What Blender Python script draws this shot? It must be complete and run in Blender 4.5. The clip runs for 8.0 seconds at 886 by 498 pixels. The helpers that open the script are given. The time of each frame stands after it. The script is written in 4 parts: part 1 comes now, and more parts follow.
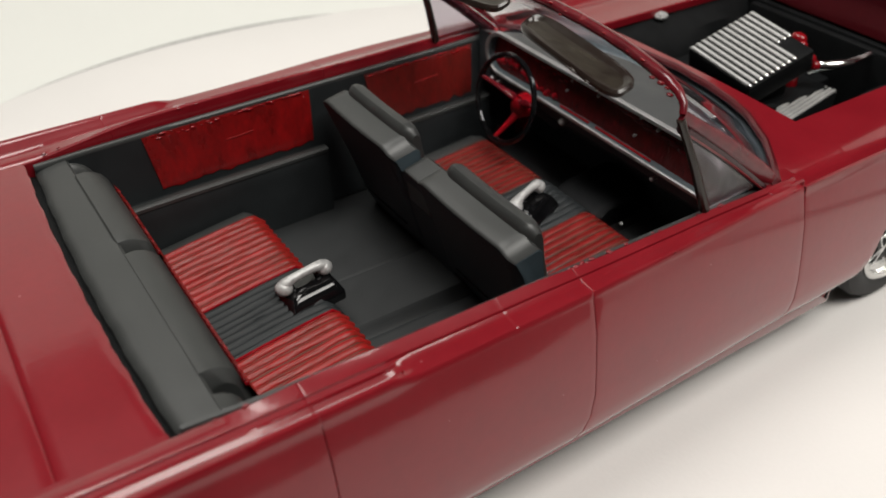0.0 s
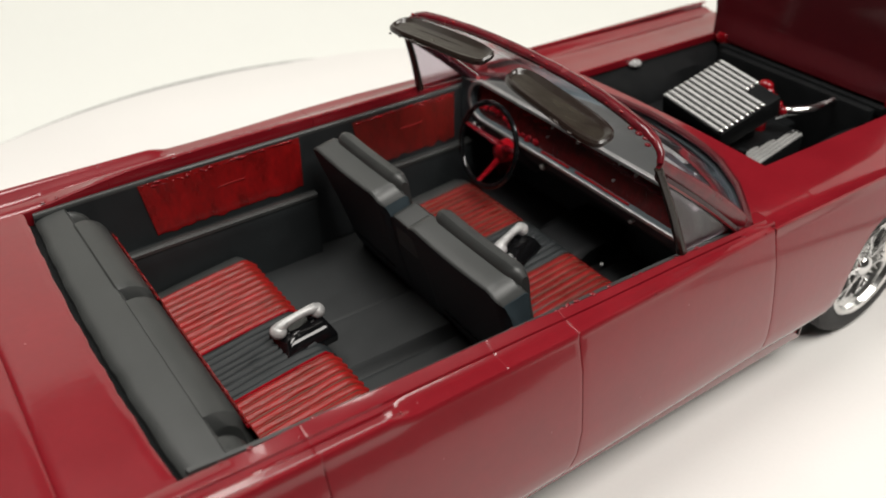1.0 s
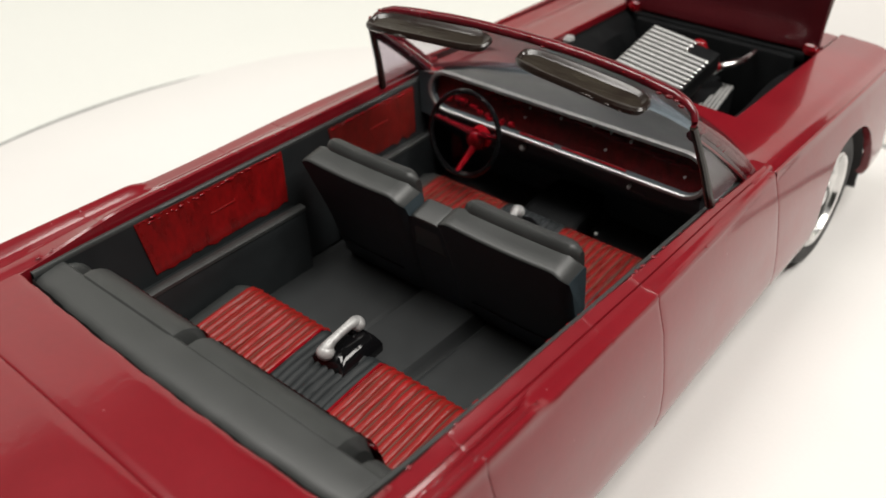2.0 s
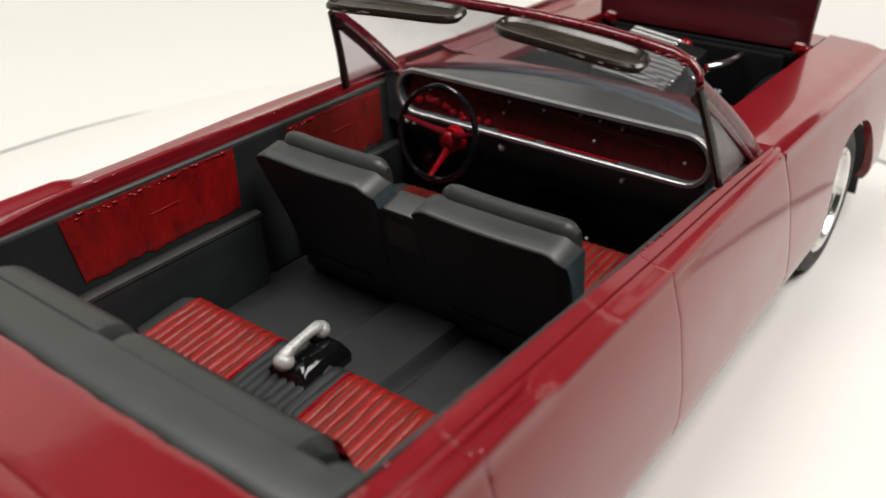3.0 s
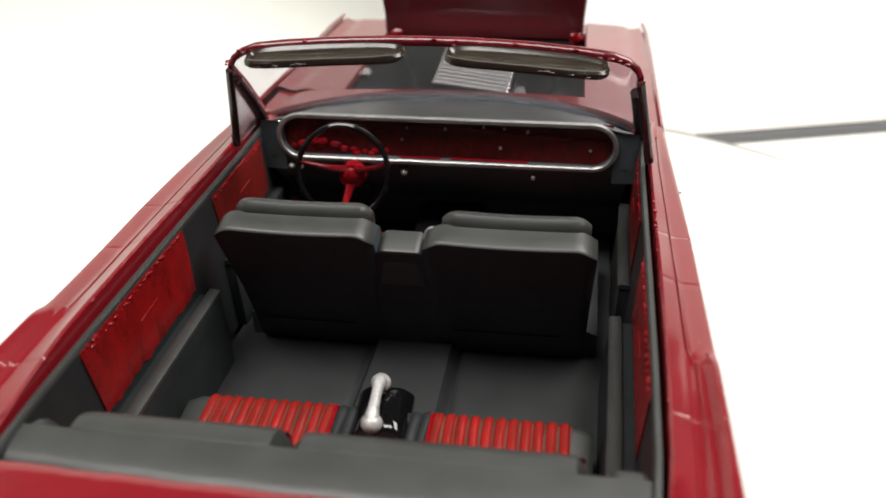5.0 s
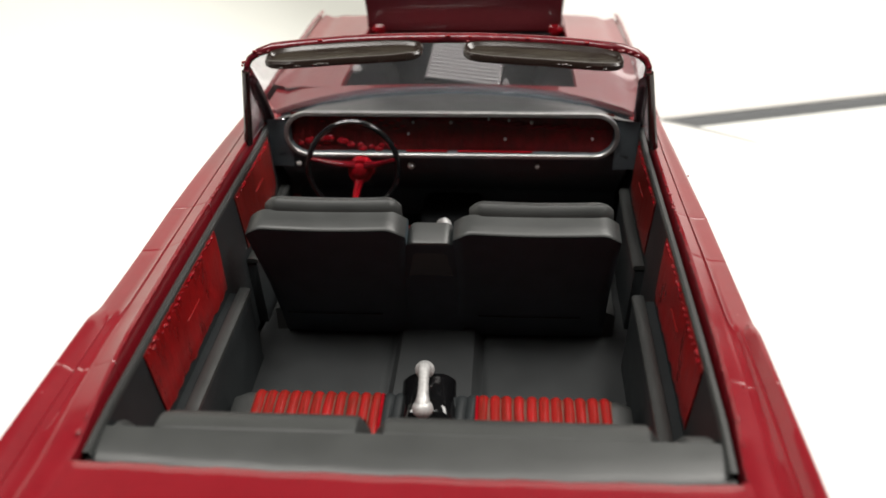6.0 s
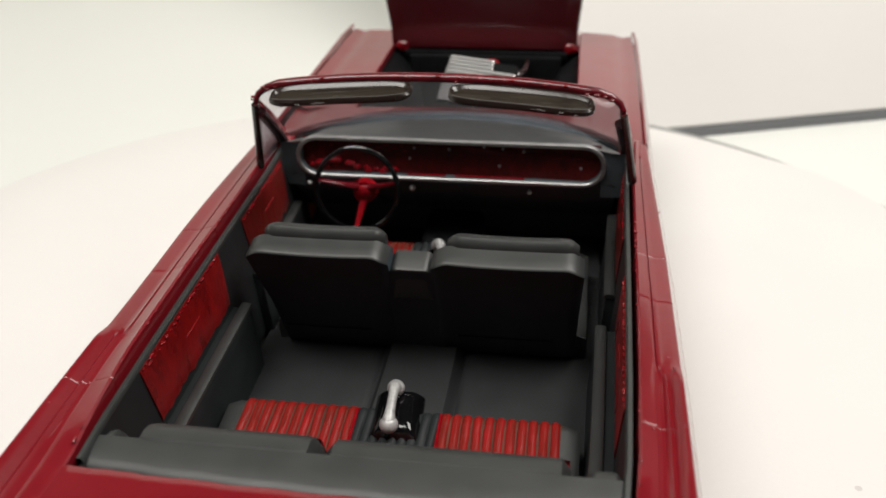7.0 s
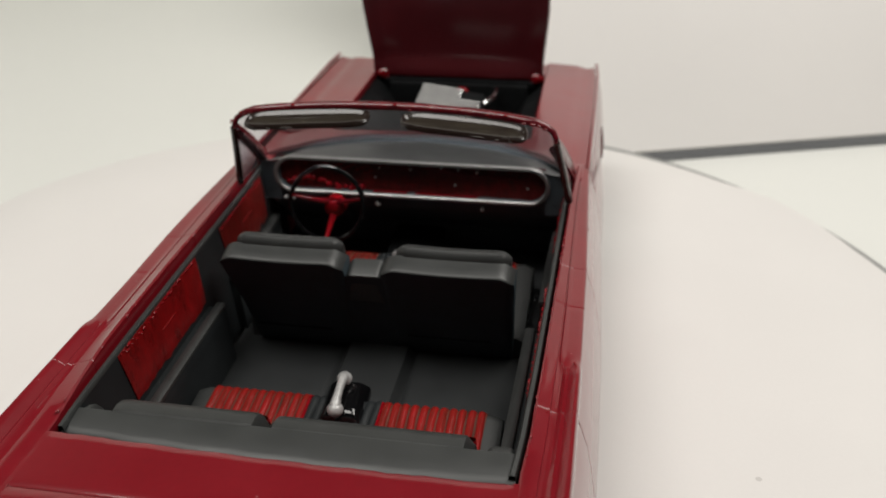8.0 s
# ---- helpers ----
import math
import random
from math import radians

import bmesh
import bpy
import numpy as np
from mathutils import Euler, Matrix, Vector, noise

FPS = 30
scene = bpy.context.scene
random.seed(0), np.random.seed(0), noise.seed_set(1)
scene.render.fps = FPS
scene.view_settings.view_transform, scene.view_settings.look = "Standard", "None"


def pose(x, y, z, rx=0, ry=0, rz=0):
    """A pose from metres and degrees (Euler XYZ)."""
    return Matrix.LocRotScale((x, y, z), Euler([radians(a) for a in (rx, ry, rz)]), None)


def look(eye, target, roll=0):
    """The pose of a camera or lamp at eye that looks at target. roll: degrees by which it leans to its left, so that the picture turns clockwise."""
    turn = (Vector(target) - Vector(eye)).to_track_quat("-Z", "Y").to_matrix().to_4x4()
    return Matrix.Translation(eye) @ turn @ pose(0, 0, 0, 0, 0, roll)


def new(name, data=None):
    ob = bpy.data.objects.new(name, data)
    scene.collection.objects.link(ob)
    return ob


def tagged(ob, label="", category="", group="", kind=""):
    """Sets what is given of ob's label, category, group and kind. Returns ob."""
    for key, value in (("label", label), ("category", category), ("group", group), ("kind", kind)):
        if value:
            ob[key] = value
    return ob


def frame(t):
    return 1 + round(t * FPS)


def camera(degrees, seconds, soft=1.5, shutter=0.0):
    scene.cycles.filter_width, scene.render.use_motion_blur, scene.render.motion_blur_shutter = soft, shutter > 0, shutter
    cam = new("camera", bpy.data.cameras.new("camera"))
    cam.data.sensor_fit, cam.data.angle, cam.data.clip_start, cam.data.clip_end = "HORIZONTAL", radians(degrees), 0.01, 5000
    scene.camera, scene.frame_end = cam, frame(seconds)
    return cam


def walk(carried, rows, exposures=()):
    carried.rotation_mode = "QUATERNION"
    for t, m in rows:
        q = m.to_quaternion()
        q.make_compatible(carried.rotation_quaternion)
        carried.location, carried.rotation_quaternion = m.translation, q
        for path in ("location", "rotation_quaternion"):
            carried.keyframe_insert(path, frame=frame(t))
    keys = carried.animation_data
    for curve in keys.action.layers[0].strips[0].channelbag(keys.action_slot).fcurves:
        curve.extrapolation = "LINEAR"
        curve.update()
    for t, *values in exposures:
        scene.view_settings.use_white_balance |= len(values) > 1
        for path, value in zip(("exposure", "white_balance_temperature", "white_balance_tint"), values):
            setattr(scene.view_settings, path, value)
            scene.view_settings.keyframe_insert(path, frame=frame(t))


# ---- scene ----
cam = camera(53.33, 8.0, soft=1.7)
cam.data.dof.use_dof, cam.data.dof.focus_distance, cam.data.dof.aperture_fstop = True, 0.125, 28.0
PATH = [
    (0, (0.09499, -0.01054, 0.10131), (-0.66362, 0.44470, -0.60154), 0.25),
    (0.5, (0.09750, -0.01079, 0.10431), (-0.66955, 0.46511, -0.57912), 0.66),
    (1, (0.09633, -0.01414, 0.10534), (-0.66566, 0.48128, -0.57032), 0.89),
    (1.5, (0.08852, -0.02908, 0.10568), (-0.61092, 0.54581, -0.57347), 0.54),
    (2, (0.07339, -0.03726, 0.10313), (-0.52487, 0.63315, -0.56889), 0.02),
    (2.2, (0.06976, -0.03790, 0.10171), (-0.49971, 0.65594, -0.56572), -0.08),
    (3.3, (0.06634, -0.03019, 0.08034), (-0.53769, 0.69733, -0.47394), -0.54),
    (3.5, (0.06409, -0.02997, 0.08083), (-0.54127, 0.69406, -0.47467), -0.70),
    (4, (0.04910, -0.04181, 0.08344), (-0.41741, 0.77492, -0.47463), -1.03),
    (4.5, (0.03402, -0.05009, 0.08638), (-0.25074, 0.84298, -0.47594), -1.07),
    (6, (0.00865, -0.05963, 0.09039), (-0.06398, 0.86741, -0.49346), -1.13),
    (6.5, (0.01231, -0.06162, 0.09383), (-0.08189, 0.85867, -0.50595), -1.57),
    (7, (0.02289, -0.06403, 0.10316), (-0.14115, 0.84333, -0.51852), -1.91),
    (7.5, (0.03179, -0.06284, 0.10651), (-0.14915, 0.84209, -0.51830), -1.53),
    (8, (0.03745, -0.07785, 0.11096), (-0.16343, 0.84971, -0.50128), -1.51),
]
EXPOSURES = [(0, 0.0), (0.5, 0.10), (1, 0.15), (2, 0.17), (3.5, 0.20), (4.5, 0.58), (6.0, 0.55), (6.5, 0.43), (7.0, 0.06), (8, -0.27)]
walk(cam, [(t, look(e, Vector(e) + Vector(d), r)) for t, e, d, r in PATH], EXPOSURES)

# ---------------------------------------------------------------- light and room
world = bpy.data.worlds.new("room_dark")
world.use_nodes = True
world.node_tree.nodes["Background"].inputs[0].default_value = (0.9, 0.95, 1.0, 1)
world.node_tree.nodes["Background"].inputs[1].default_value = 0.05
scene.world = world


def area_lamp(name, at, target, sx, sy, power, colour):
    data = bpy.data.lights.new(name, "AREA")
    data.shape, data.size, data.size_y, data.energy, data.color = "RECTANGLE", sx, sy, power, colour
    ob = new(name, data)
    ob.matrix_world = look(at, target)
    return ob


area_lamp("key_lamp", (0.30, 0.12, 0.62), (0.02, 0.08, 0.0), 0.44, 0.30, 4.45, (1.0, 0.964, 0.909))
area_lamp("fill_lamp", (-0.20, -0.06, 0.70), (-0.04, 0.18, 0.0), 0.40, 0.22, 2.95, (1.0, 0.968, 0.917))


# ---------------------------------------------------------------- small mesh kit (all lengths in millimetres)
BASE = {}


def thing(name, at, label, category, group="", kind=""):
    ob = new(name)
    ob.empty_display_size = 0.005
    ob.location = Vector(at) * 0.001
    BASE[ob] = Vector(at)
    return tagged(ob, label, category, group, kind)


def part(name, bm, mat, parent, label="", sharp=35, smooth=True):
    """Links a bmesh, in millimetres of the place, as one mesh under a thing or a part."""
    base = BASE.get(parent, Vector((0, 0, 0)))
    bmesh.ops.recalc_face_normals(bm, faces=bm.faces)
    for v in bm.verts:
        v.co = (v.co - base) * 0.001
    me = bpy.data.meshes.new(name)
    bm.to_mesh(me)
    bm.free()
    if smooth:
        me.shade_smooth()
        me.set_sharp_from_angle(angle=radians(sharp))
    me.materials.append(mat)
    ob = new(name, me)
    if parent is not None:
        ob.parent = parent
    BASE[ob] = base
    return tagged(ob, label)


def grid(rows, close_u=False, close_v=False, bm=None):
    """A sheet through rows of points; close_u joins the last row to the first, close_v each row's ends."""
    bm = bm or bmesh.new()
    vs = [[bm.verts.new(p) for p in r] for r in rows]
    n, m = len(rows), len(rows[0])
    for i in range(n if close_u else n - 1):
        for j in range(m if close_v else m - 1):
            q = (vs[i][j], vs[(i + 1) % n][j], vs[(i + 1) % n][(j + 1) % m], vs[i][(j + 1) % m])
            try:
                bm.faces.new(q)
            except ValueError:
                pass
    return bm


def capped(rows, bm=None):
    """A closed loft: rings joined along, with both ends filled."""
    bm = grid(rows, close_v=True, bm=bm)
    bm.verts.ensure_lookup_table()
    n, m = len(rows), len(rows[0])
    start = len(bm.verts) - n * m
    bm.faces.new([bm.verts[start + j] for j in range(m)])
    bm.faces.new([bm.verts[start + (n - 1) * m + j] for j in range(m)])
    return bm


def thicken(bm, depth):
    """Gives a sheet a thickness (millimetres), to its back."""
    bmesh.ops.recalc_face_normals(bm, faces=bm.faces)
    bmesh.ops.solidify(bm, geom=bm.faces[:], thickness=depth)
    return bm


def block(x0, x1, y0, y1, z0, z1, r=0.4, seg=2, m=None):
    bm = bmesh.new()
    bmesh.ops.create_cube(bm, size=1)
    for v in bm.verts:
        v.co = Vector(((x0 + x1) / 2 + v.co.x * (x1 - x0), (y0 + y1) / 2 + v.co.y * (y1 - y0), (z0 + z1) / 2 + v.co.z * (z1 - z0)))
    if r:
        bmesh.ops.bevel(bm, geom=bm.edges[:], offset=r, segments=seg, affect="EDGES", profile=0.6)
    if m:
        bm.transform(m)
    return bm


def ball(at, r, seg=12, squash=(1, 1, 1)):
    bm = bmesh.new()
    bmesh.ops.create_uvsphere(bm, u_segments=seg, v_segments=max(6, seg // 2), radius=r)
    for v in bm.verts:
        v.co = Vector(at) + Vector((v.co.x * squash[0], v.co.y * squash[1], v.co.z * squash[2]))
    return bm


def cylinder(a, b, r0, r1=None, seg=20, bm=None):
    return tube([a, b], [r0, r0 if r1 is None else r1], seg, bm)


def tube(path, r, seg=10, bm=None, flat=1.0, closed=False):
    """A round bar along points; r a number or one for each point."""
    path = [Vector(p) for p in path]
    rr = r if isinstance(r, (list, tuple)) else [r] * len(path)
    rows, side = [], None
    n = len(path)
    for i, p in enumerate(path):
        a, b = (path[(i - 1) % n], path[(i + 1) % n]) if closed else (path[max(0, i - 1)], path[min(n - 1, i + 1)])
        d = (b - a).normalized()
        if side is None:
            side = d.cross(Vector((0, 0, 1)))
            side = side.normalized() if side.length > 0.05 else d.cross(Vector((0, 1, 0))).normalized()
        side = (side - d * side.dot(d)).normalized()
        up = side.cross(d)
        rows.append([p + rr[i] * (side * math.cos(t) + up * flat * math.sin(t)) for t in (2 * math.pi * k / seg for k in range(seg))])
    if closed:
        return grid(rows, close_u=True, close_v=True, bm=bm)
    return capped(rows, bm)


def join(*bms):
    out = bmesh.new()
    for b in bms:
        me = bpy.data.meshes.new("join")
        b.to_mesh(me)
        b.free()
        out.from_mesh(me)
        bpy.data.meshes.remove(me)
    return out


def lerp(a, b, t):
    return a + (b - a) * t


def smooth(a, b, t):
    u = min(1.0, max(0.0, (t - a) / (b - a)))
    return u * u * (3 - 2 * u)


def along(table, t):
    """Straight interpolation in a short table of (t, value)."""
    if t <= table[0][0]:
        return table[0][1]
    for (a, va), (b, vb) in zip(table, table[1:]):
        if t <= b:
            return lerp(va, vb, (t - a) / (b - a))
    return table[-1][1]


def steps(a, b, n):
    return [lerp(a, b, i / (n - 1)) for i in range(n)]


def mirrored(bm):
    bmesh.ops.scale(bm, vec=(-1, 1, 1), verts=bm.verts)
    bmesh.ops.reverse_faces(bm, faces=bm.faces)
    return bm


# ---------------------------------------------------------------- materials
def material(name, base, rough, metal=0.0, coat=0.0, coat_rough=0.05, grain=0.0, grain_size=4000, mix=0.15, mix_size=300, second=None, spec=0.5, rough_var=0.08, stretch=(1, 1, 1), specks=None, coat_ior=1.5):
    """A painted or bare surface: two scales of mottling, a fine bump and uneven gloss. Sizes are cycles to the metre."""
    mat = bpy.data.materials.new(name)
    mat.use_nodes = True
    nt = mat.node_tree
    n, lk = nt.nodes, nt.links
    b = n["Principled BSDF"]
    co = n.new("ShaderNodeTexCoord")
    mp = n.new("ShaderNodeMapping")
    mp.inputs["Scale"].default_value = stretch
    lk.new(co.outputs["Object"], mp.inputs[0])
    big = n.new("ShaderNodeTexNoise")
    big.inputs["Scale"].default_value, big.inputs["Detail"].default_value = mix_size, 5
    lk.new(mp.outputs[0], big.inputs["Vector"])
    fine = n.new("ShaderNodeTexNoise")
    fine.inputs["Scale"].default_value, fine.inputs["Detail"].default_value = grain_size, 3
    lk.new(mp.outputs[0], fine.inputs["Vector"])
    ramp = n.new("ShaderNodeValToRGB")
    ramp.color_ramp.elements[0].position, ramp.color_ramp.elements[1].position = 0.32, 0.68
    other = second or tuple(c * (1 - mix * 2) for c in base)
    ramp.color_ramp.elements[0].color = (*other, 1)
    ramp.color_ramp.elements[1].color = (*base, 1)
    add = n.new("ShaderNodeMath")
    add.operation = "MULTIPLY_ADD"
    add.inputs[1].default_value, add.inputs[2].default_value = 0.35, 0.0
    lk.new(fine.outputs[0], add.inputs[0])
    tot = n.new("ShaderNodeMath")
    tot.operation = "MULTIPLY_ADD"
    tot.inputs[1].default_value = 0.65
    lk.new(big.outputs[0], tot.inputs[0])
    lk.new(add.outputs[0], tot.inputs[2])
    lk.new(tot.outputs[0], ramp.inputs[0])
    colour = ramp.outputs[0]
    if specks:
        # sparse dust: (cells to the metre, radius in cells, colour)
        cells = n.new("ShaderNodeTexVoronoi")
        cells.inputs["Scale"].default_value = specks[0]
        lk.new(co.outputs["Object"], cells.inputs["Vector"])
        near = n.new("ShaderNodeMath")
        near.operation = "LESS_THAN"
        lk.new(cells.outputs["Distance"], near.inputs[0])
        size = n.new("ShaderNodeMath")
        size.operation = "MULTIPLY"
        size.inputs[1].default_value = specks[1]
        lk.new(big.outputs[0], size.inputs[0])
        lk.new(size.outputs[0], near.inputs[1])
        dust = n.new("ShaderNodeMixRGB")
        dust.inputs[2].default_value = (*specks[2], 1)
        lk.new(near.outputs[0], dust.inputs[0])
        lk.new(colour, dust.inputs[1])
        colour = dust.outputs[0]
    lk.new(colour, b.inputs["Base Color"])
    rr = n.new("ShaderNodeMapRange")
    rr.inputs["To Min"].default_value, rr.inputs["To Max"].default_value = max(0.01, rough - rough_var), min(1, rough + rough_var)
    lk.new(big.outputs[0], rr.inputs["Value"])
    lk.new(rr.outputs[0], b.inputs["Roughness"])
    b.inputs["Metallic"].default_value = metal
    b.inputs["Specular IOR Level"].default_value = spec
    b.inputs["Coat Weight"].default_value, b.inputs["Coat Roughness"].default_value = coat, coat_rough
    b.inputs["Coat IOR"].default_value = coat_ior
    if grain:
        bump = n.new("ShaderNodeBump")
        bump.inputs["Strength"].default_value, bump.inputs["Distance"].default_value = 1.0, grain
        lk.new(fine.outputs[0], bump.inputs["Height"])
        lk.new(bump.outputs[0], b.inputs["Normal"])
        if coat:
            lk.new(bump.outputs[0], b.inputs["Coat Normal"])
    return mat


PAINT = material("burgundy_paint", (0.192, 0.0060, 0.0120), 0.34, coat=0.92, coat_rough=0.10, grain=0.000012, grain_size=800, mix=0.08, mix_size=120, spec=0.2, coat_ior=1.47, rough_var=0.08, specks=(240, 0.055, (0.30, 0.09, 0.10)))
UNDER = material("dark_underside", (0.020, 0.018, 0.018), 0.6, mix=0.2)
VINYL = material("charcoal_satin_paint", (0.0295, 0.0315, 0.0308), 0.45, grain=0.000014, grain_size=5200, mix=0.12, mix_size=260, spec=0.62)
CARPET = material("charcoal_floor", (0.0195, 0.0215, 0.0225), 0.62, grain=0.00003, grain_size=6500, mix=0.14, mix_size=200, spec=0.42)
BLACK = material("flat_black", (0.056, 0.070, 0.078), 0.72, grain=0.00001, grain_size=5000, mix=0.1, spec=0.25)
ENGINE = material("satin_black_plastic", (0.0075, 0.0082, 0.0088), 0.5, grain=0.00002, grain_size=2600, mix=0.2, spec=0.12)
RED = material("red_brushed_paint", (0.27, 0.005, 0.006), 0.30, grain=0.00005, grain_size=1500, mix=0.3, mix_size=420, second=(0.12, 0.005, 0.005), stretch=(1, 1, 0.5), rough_var=0.12)
REDGLOSS = material("red_gloss_paint", (0.26, 0.004, 0.009), 0.08, grain=0.00003, grain_size=1200, mix=0.2, mix_size=500, rough_var=0.06)
DASHRED = material("dark_red_dash", (0.105, 0.008, 0.009), 0.13, grain=0.00014, grain_size=1400, mix=0.3, mix_size=600, second=(0.045, 0.008, 0.007), stretch=(1.2, 1, 0.6), rough_var=0.1)
GLOSSBLACK = material("gloss_black", (0.004, 0.004, 0.0045), 0.07, grain=0.00003, grain_size=800, mix=0.1, rough_var=0.03)
VISOR = material("brown_black_gloss", (0.020, 0.015, 0.012), 0.20, grain=0.00002, grain_size=700, mix=0.3, mix_size=500, second=(0.016, 0.008, 0.006), rough_var=0.04)
CHROME = material("chrome", (0.80, 0.80, 0.80), 0.12, metal=1, grain=0.00001, grain_size=2000, mix=0.05, rough_var=0.05)
WHEELCHROME = material("rough_plated_chrome", (0.78, 0.78, 0.77), 0.2, metal=1, grain=0.00022, grain_size=420, mix=0.1, mix_size=300, rough_var=0.1)
SILVER = material("silver_paint", (0.48, 0.48, 0.47), 0.42, metal=0.12, grain=0.00003, grain_size=2200, mix=0.15, mix_size=800, rough_var=0.1)
TRIM = material("brushed_silver_trim", (0.30, 0.30, 0.295), 0.40, metal=0.8, grain=0.00002, grain_size=2600, mix=0.12, mix_size=700)
PHONEGREY = material("pale_silver_paint", (0.52, 0.52, 0.51), 0.42, metal=0.25, grain=0.00005, grain_size=1500, mix=0.22, mix_size=700, second=(0.26, 0.26, 0.26), rough_var=0.12)
TYRE = material("black_rubber", (0.020, 0.020, 0.021), 0.68, grain=0.00002, grain_size=4000, mix=0.15)
PAPER = material("white_card", (0.712, 0.692, 0.672), 0.75, grain=0.00002, grain_size=1500, mix=0.02, mix_size=25, spec=0.25, specks=(28, 0.05, (0.55, 0.53, 0.51)))
CLOTH = material("white_backdrop_paper", (0.735, 0.74, 0.705), 0.85, grain=0.00005, grain_size=900, mix=0.02, mix_size=6, spec=0.2)
ROOM = material("unseen_room_paint", (0.55, 0.545, 0.53), 0.8, mix=0.05, mix_size=2)
DESK = material("grey_desk_top", (0.13, 0.125, 0.12), 0.45, grain=0.00005, grain_size=600, mix=0.1, mix_size=8)
GREYRIM = material("grey_shaded_rim", (0.30, 0.30, 0.29), 0.6, mix=0.1)


def glass_material(name, tint, rough):
    mat = bpy.data.materials.new(name)
    mat.use_nodes = True
    b = mat.node_tree.nodes["Principled BSDF"]
    b.inputs["Base Color"].default_value = (*tint, 1)
    b.inputs["Transmission Weight"].default_value = 1.0
    b.inputs["Roughness"].default_value = rough
    b.inputs["IOR"].default_value = 1.46
    return mat


GLASS = glass_material("clear_plastic", (0.83, 0.80, 0.84), 0.015)
VENT = glass_material("smoky_clear_plastic", (0.60, 0.54, 0.60), 0.22)


RIBRED = material("red_ribbed_paint", (0.30, 0.009, 0.010), 0.32, grain=0.00008, grain_size=2200, mix=0.25, mix_size=800, second=(0.12, 0.014, 0.009), spec=0.25, stretch=(1.6, 0.16, 1), rough_var=0.16)
# front inserts: worn red, also darkened for the backrest's shadow over them
WORNSHADED = material("worn_shaded_red_paint", (0.21, 0.008, 0.008), 0.30, grain=0.00008, grain_size=1500, mix=0.25, mix_size=700, second=(0.085, 0.008, 0.006), spec=0.3, stretch=(1.2, 0.3, 1), rough_var=0.16)
FRAMERED = material("lumpy_burgundy_paint", (0.15, 0.006, 0.012), 0.24, grain=0.00006, grain_size=700, mix=0.2, mix_size=300, second=(0.07, 0.004, 0.008), coat=0.2, rough_var=0.1)
DASHTOP = material("black_satin_dash_top", (0.020, 0.022, 0.022), 0.42, grain=0.000014, grain_size=5200, mix=0.12, mix_size=260, spec=0.65)
GROOVE = material("brown_worn_groove_paint", (0.13, 0.030, 0.018), 0.45, grain=0.00006, grain_size=1800, mix=0.3, mix_size=300, second=(0.040, 0.024, 0.017), spec=0.3, stretch=(1.6, 0.3, 1), rough_var=0.16)
BROWNRED = material("brown_red_brushed_paint", (0.16, 0.007, 0.006), 0.34, grain=0.00005, grain_size=1500, mix=0.3, mix_size=420, second=(0.065, 0.009, 0.006), stretch=(1, 1, 0.5), rough_var=0.12)

# darker copy of the cabin charcoal; shade of upright faces is in its colour
DARKVINYL = material("darkened_charcoal_satin", (0.0175, 0.0205, 0.022), 0.55, grain=0.000014, grain_size=5200, mix=0.15, mix_size=260, spec=0.25)
FOAM = material("grey_foam_edge", (0.20, 0.205, 0.215), 0.7, grain=0.00003, grain_size=1500, mix=0.06, mix_size=60, spec=0.2)
DULL = material("dull_silver_paint", (0.44, 0.44, 0.43), 0.45, metal=0.3, grain=0.00003, grain_size=2200, mix=0.2, mix_size=800)
VISORTOP = material("brown_black_satin", (0.034, 0.028, 0.020), 0.24, grain=0.00005, grain_size=1500, mix=0.3, mix_size=500, second=(0.016, 0.011, 0.009), stretch=(0.3, 1, 1))
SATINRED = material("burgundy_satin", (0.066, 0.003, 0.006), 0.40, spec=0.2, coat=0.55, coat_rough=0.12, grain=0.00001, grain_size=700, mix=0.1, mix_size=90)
WETRED = material("wet_looking_red_paint", (0.12, 0.004, 0.008), 0.06, grain=0.00002, grain_size=1500, mix=0.2, rough_var=0.02)
DARKRED = material("dark_maroon_paint", (0.035, 0.005, 0.009), 0.25, grain=0.00002, grain_size=1200, mix=0.2, mix_size=400)
SHELLBLACK = material("blue_black_seat_shell", (0.039, 0.056, 0.066), 0.6, grain=0.000014, grain_size=5200, mix=0.15, mix_size=260, spec=0.22)


# ---------------------------------------------------------------- the place: turntable in a white photo tent
CX, CY = -11.0, 62.5
DROP = -22.0


def disc(cx, cy, r, z0, z1, bev=0.15, seg=128):
    rings = [(r - 40 * k, z1) for k in (3.2, 2, 1)] + [(r - bev, z1), (r, z1 - bev), (r, z0 + bev), (r - bev, z0)]
    rows = [[(cx + q * math.cos(2 * math.pi * i / seg), cy + q * math.sin(2 * math.pi * i / seg), z) for i in range(seg)] for q, z in rings]
    bm = grid(rows, close_v=True)
    bm.verts.ensure_lookup_table()
    bm.faces.new([bm.verts[i] for i in range(seg)])
    bm.faces.new([bm.verts[len(bm.verts) - seg + i] for i in range(seg)])
    return bm


turntable = thing("turntable", (CX, CY, DROP), "low round turntable on a white table, edge shade in its grey rim", "turntable")
# grey ring showing past the card stands in for the soft shadow at its edge
part("platter", disc(CX + 1.4, CY, 128.4, -6.0, -0.16, 0.3), GREYRIM, turntable)
part("pedestal", disc(CX, CY, 118.0, DROP, -6.0, 1.0), UNDER, turntable)


